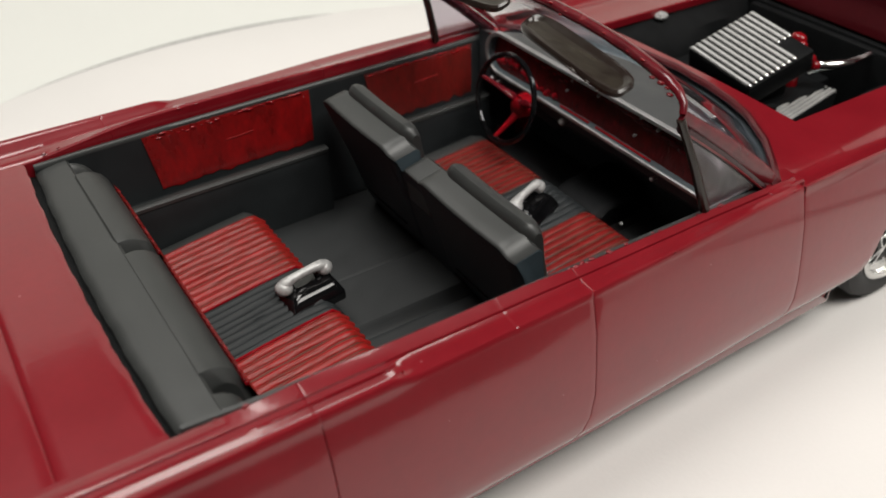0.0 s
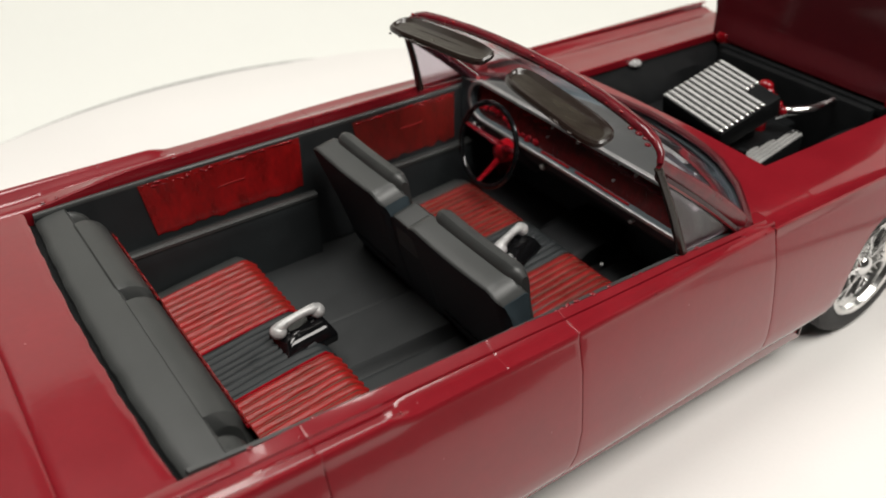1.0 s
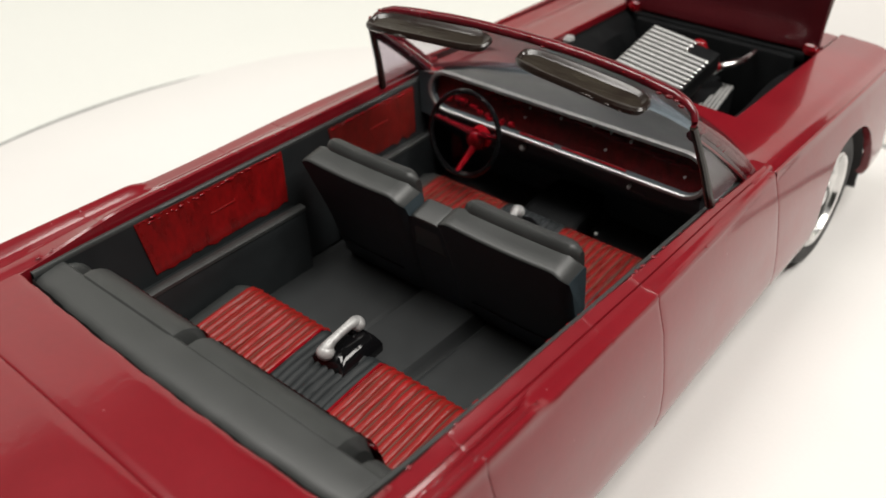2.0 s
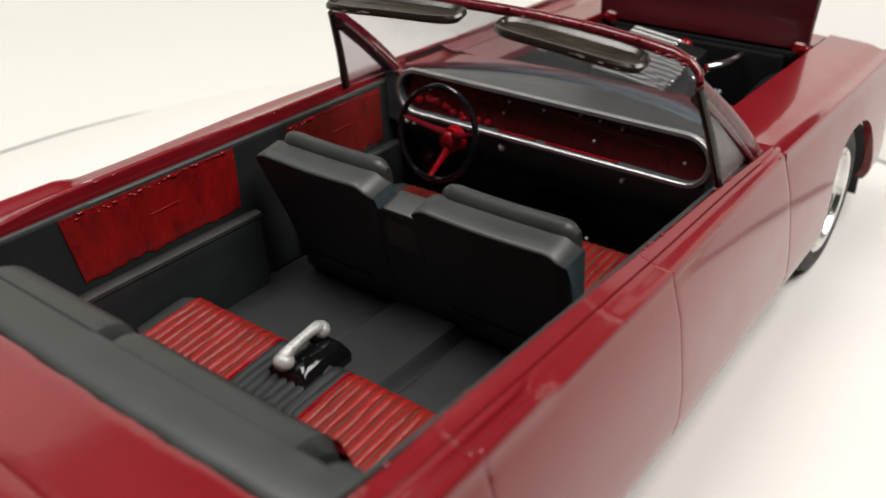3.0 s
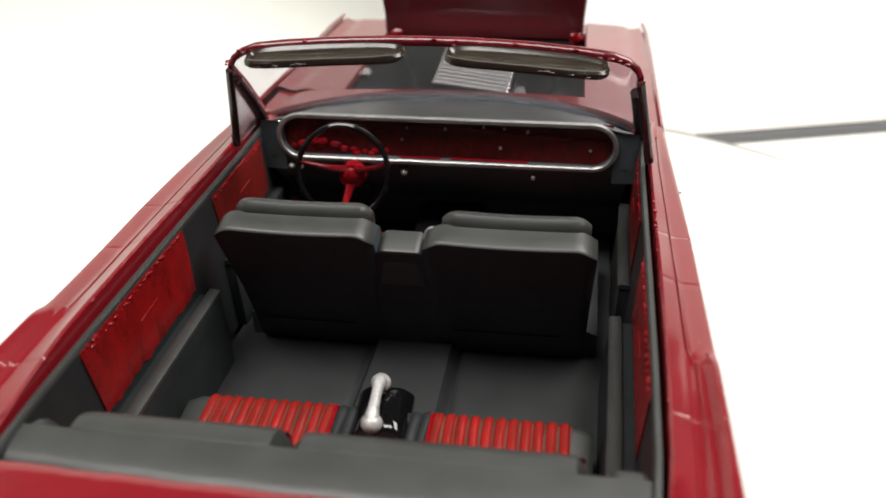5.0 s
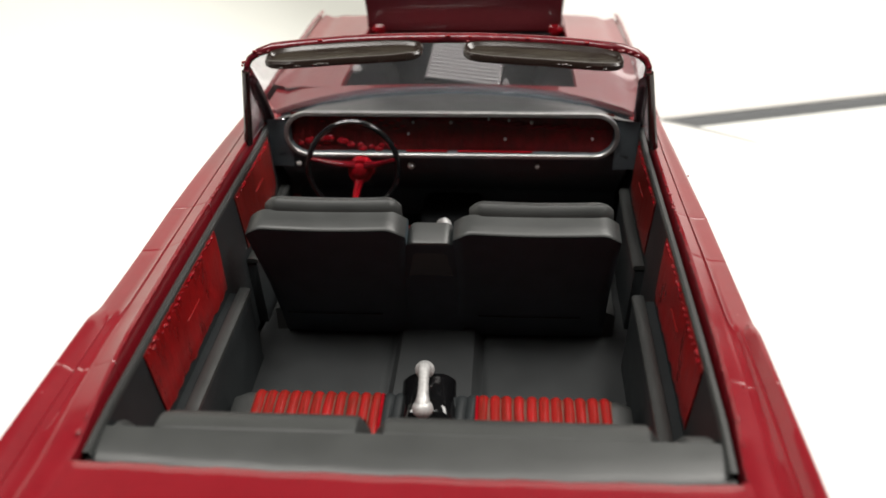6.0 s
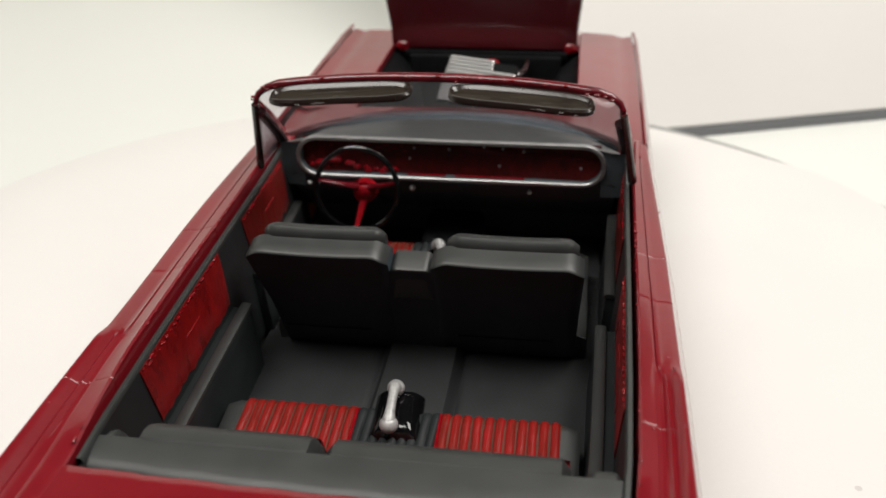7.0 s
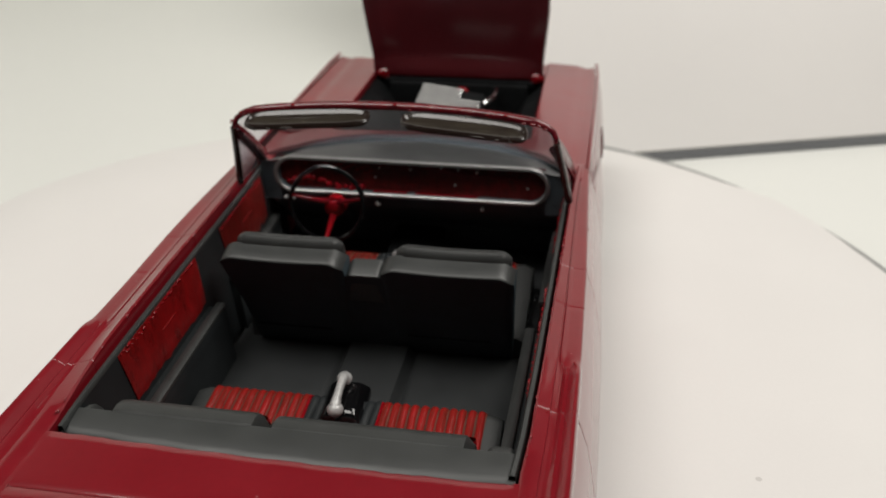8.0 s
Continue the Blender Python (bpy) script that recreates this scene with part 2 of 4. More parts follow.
def paper_round():
    """A hand-cut round of card, not quite true: short of the platter's edge here, past it there. The grey left bare
    stands for edge shade.
    """
    seg = 240
    cut = [(0, 127.5), (28, 128.0), (36, 129.6), (42, 130.2), (49, 127.4), (66, 126.0), (92, 127.0), (118, 128.0), (134, 129.6), (150, 129.8), (158, 127.6), (166, 125.2), (178, 124.8), (194, 125.6), (206, 126.4), (240, 127.4), (300, 127.0), (360, 127.5)]
    def r(i):
        t = 2 * math.pi * i / seg
        return along(cut, 360 * i / seg) + 0.15 * math.sin(5 * t + 2.0) + 0.1 * math.sin(9 * t)
    rows = [[(CX + f * (r(i) + d) * math.cos(2 * math.pi * i / seg), CY + f * (r(i) + d) * math.sin(2 * math.pi * i / seg), z) for i in range(seg)] for f, d, z in ((0.02, 0, 0), (0.4, 0, 0), (0.8, 0, 0), (1, -0.1, 0), (1, 0, -0.05), (1, 0, -0.15))]
    bm = grid(rows, close_v=True)
    bm.verts.ensure_lookup_table()
    bm.faces.new([bm.verts[i] for i in range(seg)])
    return bm


sheet = part("paper_disc", paper_round(), PAPER, None)
tagged(sheet, "round white card lying on a turntable", "card")

table = part("ground", block(-1500, 1500, -1500, 1500, DROP - 40, DROP - 0.6, 0), DESK, None)
tagged(table, "grey desk top under a photo corner", "desk", kind="structure")


def sweep():
    """White paper that lies on the desk and curves up to the west and north in one piece."""
    rows = []
    west, north, south, r, high = -430.0, 540.0, -150.0, 90.0, 440.0
    arc = [(r * math.sin(t), r * (1 - math.cos(t))) for t in steps(0, math.pi / 2, 10)]
    us = [(k, 0.0) for k in steps(0, 1, 16)] + [(west + r - a, b) for a, b in arc[1:]] + [(west, lerp(r, high, k)) for k in steps(0, 1, 5)[1:]]
    vs = [(y, 0.0) for y in steps(south, north - r, 16)] + [(north - r + a, b) for a, b in arc[1:]] + [(north, lerp(r, high, k)) for k in steps(0, 1, 5)[1:]]
    edge = lambda y: min(330.0, -45 + 0.81 * (y + 150))  # the sheet lies askew: its east edge is cut on the slant
    for k, (x, zx) in enumerate(us):
        rows.append([(lerp(edge(y), west + r, x) if k < 16 else x, y, DROP + max(zx, zy)) for y, zy in vs])
    return thicken(grid(rows), 0.4)


paper = part("backdrop", sweep(), CLOTH, None)
tagged(paper, "white paper sweep under and behind the turntable", "backdrop", kind="structure")


# walls and ceiling are never in view; added to shape ambient light and reflections
def wall(name, x0, x1, y0, y1, z0, z1):
    ob = part(name, block(x0, x1, y0, y1, z0, z1, 0), ROOM, None, smooth=False)
    return tagged(ob, "unseen room wall added for bounce light and reflections", "wall", kind="structure")


wall("wall_west", -1520, -1500, -1520, 1520, DROP - 40, 1800)
wall("wall_east", 1500, 1520, -1520, 1520, DROP - 40, 1800)
wall("wall_south", -1500, 1500, -1520, -1500, DROP - 40, 1800)
wall("wall_north", -1500, 1500, 1500, 1520, DROP - 40, 1800)
top = part("ceiling", block(-1520, 1520, -1520, 1520, 1800, 1820, 0), ROOM, None, smooth=False)
tagged(top, "unseen ceiling added for bounce light and reflections", "ceiling", kind="structure")

# white board behind the car, standing on a grey foam strip with a thin gap between
STAND = Matrix.Translation((100, 231.0, DROP - 0.6)) @ pose(0, 0, 0, 0, 0, 17.5)
board = part("backdrop_board", block(-99, 330, 0, 5, 0, 250, 0.5, m=STAND @ Matrix.Translation((0, 0, 5.5)) @ pose(0, 0, 0, -45, 0, 0)), PAPER, None)
tagged(board, "large white board leaning back behind the turntable", "backdrop", kind="structure")
foot = part("foam_strip", block(-99, 330, 0, 5, 0, 4.5, 0.3, m=STAND), FOAM, board)


# ---------------------------------------------------------------- the model car: body
car = thing("model_car", (0, 47, 0), "glossy burgundy plastic model of a sixties convertible with its bonnet open", "model car")

AXLES = (-6.0, 122.5)
INNER = [(-62, 30.5), (0, 30.9), (8, 31.5), (22, 32.0), (40, 32.4), (73, 33.0), (90, 33.8), (160, 34.0)]
RIDGE = [(-62, 35.2), (-30, 36.8), (0, 37.4), (20, 37.5), (50, 37.3), (90, 36.3), (130, 36.7), (150, 36.7), (158, 36.2)]
BULGE = [(-62, 2.2), (-40, 2.8), (20, 3.5), (95, 3.6), (130, 3.0), (150, 2.2), (158, 1.2)]
# offsets from the ridge: outwards as a share of the bulge, and height
SIDE = [(0.06, 32.2), (0.14, 31.4), (0.46, 28), (0.70, 23.5), (0.90, 19), (1.0, 15.5), (0.98, 13.4), (0.86, 12.0), (0.60, 10.9), (0.25, 10.1), (-0.1, 9.6)]


OUT = [0.0]  # the left flank was moulded about one and a half millimetres wider


def ridge(y):
    return along(RIDGE, y) + OUT[0] * (1 - 0.75 * smooth(60, 140, y))


def lip_z(y):
    """Height of the belt's inner edge: a raised lip round the cockpit, higher on the left."""
    return 33.4 + (1.2 + 0.45 * OUT[0]) * smooth(-1.6, 20.0, y) - (0.5 + 0.2 * OUT[0]) * smooth(40, 56, y) * (0.4 if OUT[0] else 1.0)


def rim_z(y):
    return 33.4 + 0.6 * OUT[0] * smooth(28, 64, y)


def arch(y):
    """Height of the wheel opening's edge, where there is one."""
    best = 0
    for c, r, top in ((AXLES[0], 15.2, 21.0), (125.3, 18.6, 27.2)):
        u = abs(y - c) / r
        if u < 1:
            best = max(best, top * (1 - u ** 2.6) ** 0.5)
    return best


def belt(y):
    """Top of the side from the cockpit's edge outwards, as (x, z)."""
    a, b = along(INNER, y), ridge(y)
    fin = 1 - smooth(21.5, 25.5, y)
    w = b - a
    up, out = 0.75 * fin, -0.05 * fin
    rear = 1 - smooth(36, 46, y)                      # the fine line becomes a wide step behind the doors
    cut = 0.05 * math.exp(-((y - 38.4) / 0.16) ** 2)
    g = 0.38
    rag = 0.10 * noise.noise(Vector((y * 0.9, 3.0, 0))) + 0.06 * noise.noise(Vector((y * 2.7, 9.0, 0)))
    e = a + g * w
    lip, rim = lip_z(y), rim_z(y)
    on = lambda x: lerp(lip, rim, 0.25 * (x - a) / w + 0.75 * smooth(0.10, 0.55, (x - a) / w))
    pts = [(a + 0.05, 29.0), (a + rag, lip - 0.75), (a + 0.08 + rag, lip - 0.25), (a + 0.38, on(a + 0.38) - 0.02), (e - 0.28 - 0.35 * fin, on(e) + 0.10), (e - 0.10, on(e) + 0.04), (e - 0.02, on(e) - 0.30), (e + 0.10 + 0.35 * fin, on(e) - 0.32 - 0.15 * fin),
           (e + 0.18 + 0.12 * rear + 0.55 * fin, on(e) - 0.04 - 0.30 * fin), (a + 0.54 * w, on(a + 0.56 * w) - 0.30 * fin), (a + 0.62 * w, on(a + 0.63 * w) + 0.10 * fin), (a + 0.70 * w, on(a + 0.72 * w) - 0.28 * fin), (a + 0.80 * w, on(a + 0.80 * w) + 0.40 * up), (a + 0.88 * w, on(a + 0.88 * w) + 0.9 * up), (b - 0.22 + out, rim - 0.05 + up), (b - 0.04 + out, rim - 0.25 + up), (b + 0.12 + 0.8 * out, 32.5 + 0.5 * up + 0.6 * (rim - 33.4))]
    return [(x, z - (cut if i > 1 else 0)) for i, (x, z) in enumerate(pts)]


def crest(y):
    """Outer edge of the front fender, as (x, z)."""
    b = ridge(y)
    d = 0.6 * OUT[0]
    return [(b - 0.75, 33.2 + d), (b - 0.35, 33.62 + d), (b, 33.5 + d), (b + 0.16, 32.95 + 0.7 * d)]


def flank(y):
    b, k = ridge(y), along(BULGE, y)
    fin = 1 - smooth(20.5, 26.5, y)
    lift = arch(y)
    pts = [(b + k * s - 0.05 * fin, z) for s, z in SIDE]
    out = []
    for x, z in pts:
        if z < lift:
            x = b + k * along([(zz, ss) for ss, zz in reversed(SIDE)], lift)
            z = lift
        out.append((x, z))
    x, z = out[-1]
    return out + [(x - 1.6, z + 0.1)]


G3 = [(9, 12.2), (14, 13.2), (22, 13.4), (33, 13.2), (36, 13.2)]
G2 = [(9, 44.4), (12, 46.9), (14.5, 48.6), (19, 49.5), (25, 49.7), (30, 49.9), (36, 50.2)]
G1 = [(9, 84.8), (11, 88.2), (14, 90.0), (20, 90.3), (27, 90.2), (36, 90.6)]
TAIL, NOSE = [(0, -62), (40, -62)], [(0, 157.5), (26, 157.0), (34, 158.0)]


def side_panel(lo, hi, n, top):
    """A strip of the car's side between two joint lines, its edges rolled in to make the joints."""
    span = along(hi, 24) - along(lo, 24)
    marks = [(0.0, 0.22), (0.05, 0.09), (0.11, 0.02), (0.25, 0.0)]
    us = [(d / span, r) for d, r in marks] + [(u, 0.0) for u in steps(0, 1, n)[1:-1]] + [(1 - d / span, r) for d, r in reversed(marks)]
    fine = [(38.4 + d - along(lo, 24)) / span for d in (-0.3, -0.15, 0, 0.15, 0.3)] if along(lo, 24) < 40 < along(hi, 24) else []
    us = sorted(us + [(u, 0.0) for u in fine])
    rows = []
    for u, roll_in in us:
        row = []
        y_mid = lerp(along(lo, 24), along(hi, 24), u)
        for i, (x, z) in enumerate(top(y_mid) + flank(y_mid)):
            y = lerp(along(lo, z), along(hi, z), u)
            x2, z2 = (top(y) + flank(y))[i]
            row.append((x2 - roll_in * (0.2 if z > 32.8 else 0.95), y, z2 - roll_in * (0.3 if z > 32.8 else 0.3)))
        rows.append(row)
    return grid(rows)


def both_sides(name, make, mat, label=""):
    for s in (0, 1):
        OUT[0] = 1.25 if s else 0.0
        bm = make()
        part(name, mirrored(bm) if s else bm, mat, car, label)


both_sides("rear_quarter", lambda: side_panel(TAIL, G3, 60, belt), PAINT)
both_sides("rear_door", lambda: side_panel(G3, G2, 40, belt), PAINT)
both_sides("front_door", lambda: side_panel(G2, G1, 30, belt), PAINT)
both_sides("front_fender", lambda: side_panel(G1, NOSE, 64, crest), PAINT)
both_sides("rocker_strip", lambda: block(33.0, 37.0, 10, 106, 5.6, 9.7, 0.5), PAINT)


def ztop(x, y):
    """Height of the deck, cowl and bonnet surround."""
    a = abs(x)
    if y > 60:
        base = 33.05 + 1.0 * (1 - (a / 33) ** 2) if a < 33 else 33.05
        dip = 0.55 * math.exp(-((a - 33.4) / 1.6) ** 2)
        return base - dip - 0.5 * smooth(100, 150, y) * (a / 36)
    crown = 0.55 * (1 - (a / 31) ** 2)
    return 33.32 + crown - 0.9 * smooth(-20, -62, y)


# rear deck: the panel behind the seats, then the boot lid with its joint
def deck_sheet(x0, x1, ya, yb, nx, ny, roll):
    rows = []
    for j, v in enumerate([0, 0.3 / abs(yb(0) - ya(0))] + steps(0, 1, ny)[1:-1] + [1 - 0.3 / abs(yb(0) - ya(0)), 1]):
        row = []
        for i, u in enumerate([0, 0] + steps(0, 1, nx)[1:-1] + [1, 1]):
            x = lerp(x0, x1, u)
            y = lerp(ya(x), yb(x), v)
            z = ztop(x, y)
            if (j == 0 and roll[0]) or (j == ny + 1 and roll[1]) or (roll[2] and i in (0, nx + 1)):
                z -= 0.2
            row.append((x, y, z))
        rows.append(row)
    return grid(rows)


edge_rear = lambda x: -1.0 * (1 - (x / 31) ** 2) - 0.5 * (x + 31) / 62 + 0.08 * math.sin(x * 0.7) + 0.05 * math.sin(x * 1.9 + 1)
part("rear_deck", deck_sheet(-30.9, 30.9, lambda x: -10.33 - 0.02 * (x + 15), edge_rear, 40, 8, (1, 1, 0)), PAINT, car)
part("boot_lid", deck_sheet(-30.42, 30.42, lambda x: -54.0, lambda x: -10.37 - 0.02 * (x + 15), 30, 26, (1, 1, 1)), PAINT, car)
both_sides("deck_side", lambda: deck_sheet(30.45, 31.6, lambda x: -62.0, lambda x: -0.4, 4, 30, (0, 0, 1)), PAINT)
part("tail_panel", block(-36.5, 36.5, -62.6, -61.4, 9, 32.6, 0.5), PAINT, car)
part("rear_bumper", block(-37.5, 37.5, -65.0, -61.8, 9.5, 14.5, 1.0), CHROME, car, "chrome bumper")
part("tail_deck", deck_sheet(-30.9, 30.9, lambda x: -62.0, lambda x: -54.2, 20, 6, (0, 1, 0)), PAINT, car)

# cowl and bonnet surround
GLASS_BASE = [(0, 101.8), (7.5, 101.2), (14, 100.0), (18.5, 98.6), (25.5, 94.6), (30.2, 90.6), (33.4, 87.6), (40, 87.2)]
BAY0, BAY1, BAYX = 104.8, 147.6, 22.8


def cowl():
    rows = []
    xs = steps(-35.7, 35.7, 61)
    for v in [0, 0.12, 0.3, 0.55, 0.8, 0.96, 1.0, 1.0]:
        row = []
        for x in xs:
            y0 = max(along(GLASS_BASE, abs(x)), 90.4 if abs(x) > 31.6 else 0)
            y = lerp(y0, BAY0, v)
            row.append((x, y, ztop(x, y) + 0.55 * (1 - smooth(0, 0.35, v)) * (1 - smooth(30, 34, abs(x)))))
        rows.append(row)
    for k, x in enumerate(xs):
        if abs(x) < BAYX:
            rows[-1][k] = (x, BAY0, ztop(x, BAY0) - 1.4)
    return grid(rows)


part("cowl", cowl(), PAINT, car)


def fender_top():
    rows = []
    for y in [BAY0] + steps(BAY0, 157.8, 30)[1:]:
        b = ridge(y)
        row = [(BAYX, y, ztop(BAYX, y) - 1.6), (BAYX, y, ztop(BAYX, y) - 0.25), (BAYX + 0.25, y, ztop(BAYX, y))]
        row += [(x, y, ztop(x, y) + 0.6 * OUT[0] * smooth(BAYX + 4, b - 1, x)) for x in steps(BAYX + 1.5, b - 0.76, 14)]
        rows.append(row)
    return grid(rows)


both_sides("fender_top", fender_top, PAINT)
part("nose_panel", grid([[(x, y, ztop(x, y) - (1.5 if k in (0, 5) else 0)) for x in steps(-BAYX, BAYX, 24)] for k, y in enumerate([BAY1, BAY1 + 0.1, 150, 153, 156, 156.2])]), PAINT, car)
part("grille", block(-33, 33, 155.2, 156.4, 14, 32, 0.4), TRIM, car, "chrome grille")
for gx in steps(-31, 31, 25):
    part("grille_bar", block(gx - 0.25, gx + 0.25, 156.3, 156.9, 15, 31, 0.1, 1), CHROME, car)
part("front_bumper", block(-37, 37, 156.0, 160.0, 9.5, 14.5, 1.1), CHROME, car, "chrome bumper")
part("underbody", block(-35.5, 35.5, -60, 155, 5.2, 8.2, 0.8), UNDER, car)


# wheels: tyre, deep chrome rim and crossed wire spokes
def wheel(x, y, s, R=13.7):
    def ring(profile, n=56):
        return [[(x + s * px, y + r * math.cos(t), R + r * math.sin(t)) for px, r in profile] for t in (2 * math.pi * k / n for k in range(n))]
    tyre = part("wheel", grid(ring([(-7.6, 9.2), (-7.8, 11.6), (-7.2, 13.1), (-6.3, R), (-1.6, R), (-0.7, 13.2), (-0.1, 11.9), (-0.15, 10.6), (-0.7, 9.5), (-1.2, 9.3)]), close_u=True), TYRE, car, "black rubber tyre on a chrome wire wheel")
    BASE[tyre] = BASE[car]
    part("rim", grid(ring([(-1.2, 9.5), (-0.35, 9.7), (-0.1, 9.3), (-0.35, 8.7), (-1.3, 8.3), (-1.6, 7.6), (-2.4, 7.1), (-3.6, 6.9), (-4.8, 6.6), (-5.0, 1.0)]), close_u=True), WHEELCHROME, tyre, "chrome rim")
    part("hub_cap", capped([[(x + s * px, y + r * math.cos(t), R + r * math.sin(t)) for t in (2 * math.pi * k / 20 for k in range(20))] for px, r in ((-4.5, 2.2), (-1.4, 2.0), (-0.9, 1.7), (-0.5, 1.0), (-0.4, 0.3))]), CHROME, tyre, "chrome hub")
    for k in range(28):
        a0 = 2 * math.pi * k / 28
        a1 = a0 + (0.5 if k % 2 else -0.5)
        p = (x + s * (-1.3 if k % 4 < 2 else -3.6), y + 1.9 * math.cos(a0), R + 1.9 * math.sin(a0))
        q = (x + s * -2.0, y + 7.6 * math.cos(a1), R + 7.6 * math.sin(a1))
        part("spoke", tube([p, q], 0.17, 5), CHROME, tyre)


for yy in AXLES:
    for s in (1, -1):
        wheel(s * 37.6, yy, s)
        part("wheel_well", grid([[(s * xx, yy + 1.4 + 19.4 * math.cos(t), 7 + 20.4 * math.sin(t)) for xx in (24, 31, 37.4)] for t in steps(0, math.pi, 20)]), UNDER, car)


# ---------------------------------------------------------------- open bonnet and engine bay
def bonnet():
    L = 42.5
    lean = radians(93.0)
    rows, back = [], []
    for v in steps(0, 0.2, 10) + steps(0.24, 1, 16):
        row = []
        for u in steps(-1, 1, 25):
            x = 22.8 * u * (1 + 0.075 * smooth(0, 0.5, v)) - 0.5 - 0.9 * v
            d = v * L
            dish = 0.8 * (1 - u * u) * smooth(0, 0.3, v) - 1.5 * (1 - smooth(0.0, 0.13, v)) * (1 - abs(u) ** 6) - 0.9 * smooth(0.88, 1.0, abs(u)) - 0.7 * smooth(0.93, 1, v)
            row.append((x, 148.0 + d * math.cos(lean) + dish, 32.6 + d * math.sin(lean)))
        rows.append(row)
    return thicken(grid(rows), 0.9)


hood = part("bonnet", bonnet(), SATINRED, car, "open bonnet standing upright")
for s in (-1, 1):
    part("hinge", join(block(s * 20.6 - 1.4, s * 20.6 + 1.4, 145.8, 147.9, 31.4, 33.9, 0.7, 3), ball((s * 21.2, 146.6, 32.6), 1.0, 14, (1.4, 1, 1))), REDGLOSS, hood, "blob of red paint on a bonnet hinge")


def open_box(x0, x1, y0, y1, z0, z1):
    bm = block(x0, x1, y0, y1, z0, z1, 0)
    bm.faces.ensure_lookup_table()
    top_face = max(bm.faces, key=lambda f: f.calc_center_median().z)
    bm.faces.remove(top_face)
    return thicken(bm, -0.6)


part("engine_bay", open_box(-24.5, 24.5, BAY0 - 0.8, 150.0, 9.0, 31.6), ENGINE, car, "flat black engine bay")
both_sides("inner_fender", lambda: grid([[(x, y, z) for x, z in ((24.0, 31.9), (22.0, 31.0), (18.5, 28.8 + 0.8 * math.sin(y * 0.2)), (16.0, 24), (15.6, 18))] for y in steps(106, 146, 12)]), ENGINE)
part("radiator", join(block(-18.5, 18.5, 143.0, 146.2, 13, 31.4, 0.6), block(-20, 20, 144.6, 146.4, 30.2, 32.0, 0.4)), ENGINE, car)
part("engine_block", join(block(-8.5, 8.5, 108, 137, 10, 25, 1.5), block(-5, 5, 134, 142, 12, 24, 1.2)), ENGINE, car)


LIFT = Matrix.Translation((1.3, 119.4, 34.2)) @ pose(0, 0, 0, 16.5, 6.0, -3.0)
box_bm = join(block(-7.9, 7.9, -7.7, 7.6, -4.6, -0.1, 0.7), block(-5, 5, -5, 5, -11, -4, 0.8))
box_bm.transform(LIFT)
cleaner = part("air_cleaner", box_bm, ENGINE, car, "black air cleaner box with silver ribs")
for k, yy in enumerate(steps(-7.1, 7.1, 12)):
    end = 7.35 if k < 9 else 2.2
    rib = tube([(-7.6, yy, -0.35), (-7.35, yy, 0.05), (end - 0.25, yy, 0.05), (end, yy, -0.3)], 0.36, 8)
    rib.transform(LIFT)
    part("rib", rib, SILVER, cleaner)
    bead = ball((end - 0.05, yy, -0.05), 0.46, 10)
    bead.transform(LIFT)
    part("rib_end", bead, CHROME, cleaner)
TIP = Matrix.Translation((8.7, 128.0, 0)) @ pose(0, 0, 0, 0, 0, 9.5)
cover = part("valve_cover", block(-2.6, 2.6, -9.2, 9.2, 17.0, 24.1, 0.8, m=TIP), ENGINE, car, "black valve cover with dull silver ribs")
for xx in steps(-2.1, 2.1, 6):
    rib = tube([(xx, -8.8, 23.9), (xx, -8.5, 24.4), (xx, 8.4, 24.4), (xx, 8.8, 23.8)], 0.33, 6)
    rib.transform(TIP)
    part("rib", rib, SILVER, cover)
cover = part("valve_cover", block(-18.0, -12.8, 109.2, 126.0, 20.5, 25.0, 0.8), ENGINE, car, "black valve cover")
part("distributor", join(cylinder((3.4, 130.6, 24), (3.4, 130.6, 33.4), 1.5, 1.3), ball((3.3, 130.2, 34.3), 1.25, 14, (1.3, 1, 0.9)), ball((1.9, 129.4, 33.9), 0.75, 10), ball((4.7, 129.8, 33.4), 1.0, 10), ball((5.4, 130.4, 32.2), 1.1, 10), ball((6.3, 131.0, 31.0), 1.1, 10), ball((7.2, 131.6, 30.0), 1.0, 10)), REDGLOSS, car, "lumpy red painted distributor")
part("hose", tube([(6.0, 131.6, 28.4), (7.4, 132.6, 29.8), (9.0, 134.2, 30.1), (10.2, 137.0, 30.2), (10.6, 141.0, 30.5), (10.4, 145.5, 30.8)], [0.8, 0.9, 0.9, 0.8, 0.7, 0.6], 12), CHROME, car, "chrome upper hose")
part("cap", join(ball((-22.4, 120.8, 32.0), 1.35, 14, (1, 1.15, 0.6)), ball((-22.0, 120.2, 32.6), 0.7, 10, (1, 1, 0.6))), PHONEGREY, car, "small pale filler cap")
part("wiper_motor", join(block(9.6, 12.0, 110.5, 113.6, 25.5, 28.2, 0.6), cylinder((10.6, 116.4, 24), (10.6, 116.4, 27.6), 0.8)), ENGINE, car)


# drops and flakes of paint left along the cockpit's edge and on the belt
rnd = random.Random(41)
for sg, y0, y1, n in ((1, 36, 60, 26), (-1, 44, 60, 16), (1, 2, 84, 14), (-1, 2, 84, 12)):
    for k in range(n):
        yk = lerp(y0, y1, rnd.random())
        part("paint_drop", ball((sg * (along(INNER, yk) + 0.05 + 0.35 * rnd.random()), yk, 33.1 + (1.65 if sg < 0 else 1.0) * smooth(-8, 14, yk) + 0.12 * rnd.random()), 0.13 + 0.13 * rnd.random(), 8, (1.0, 1.7, 0.7)), PAINT, car)

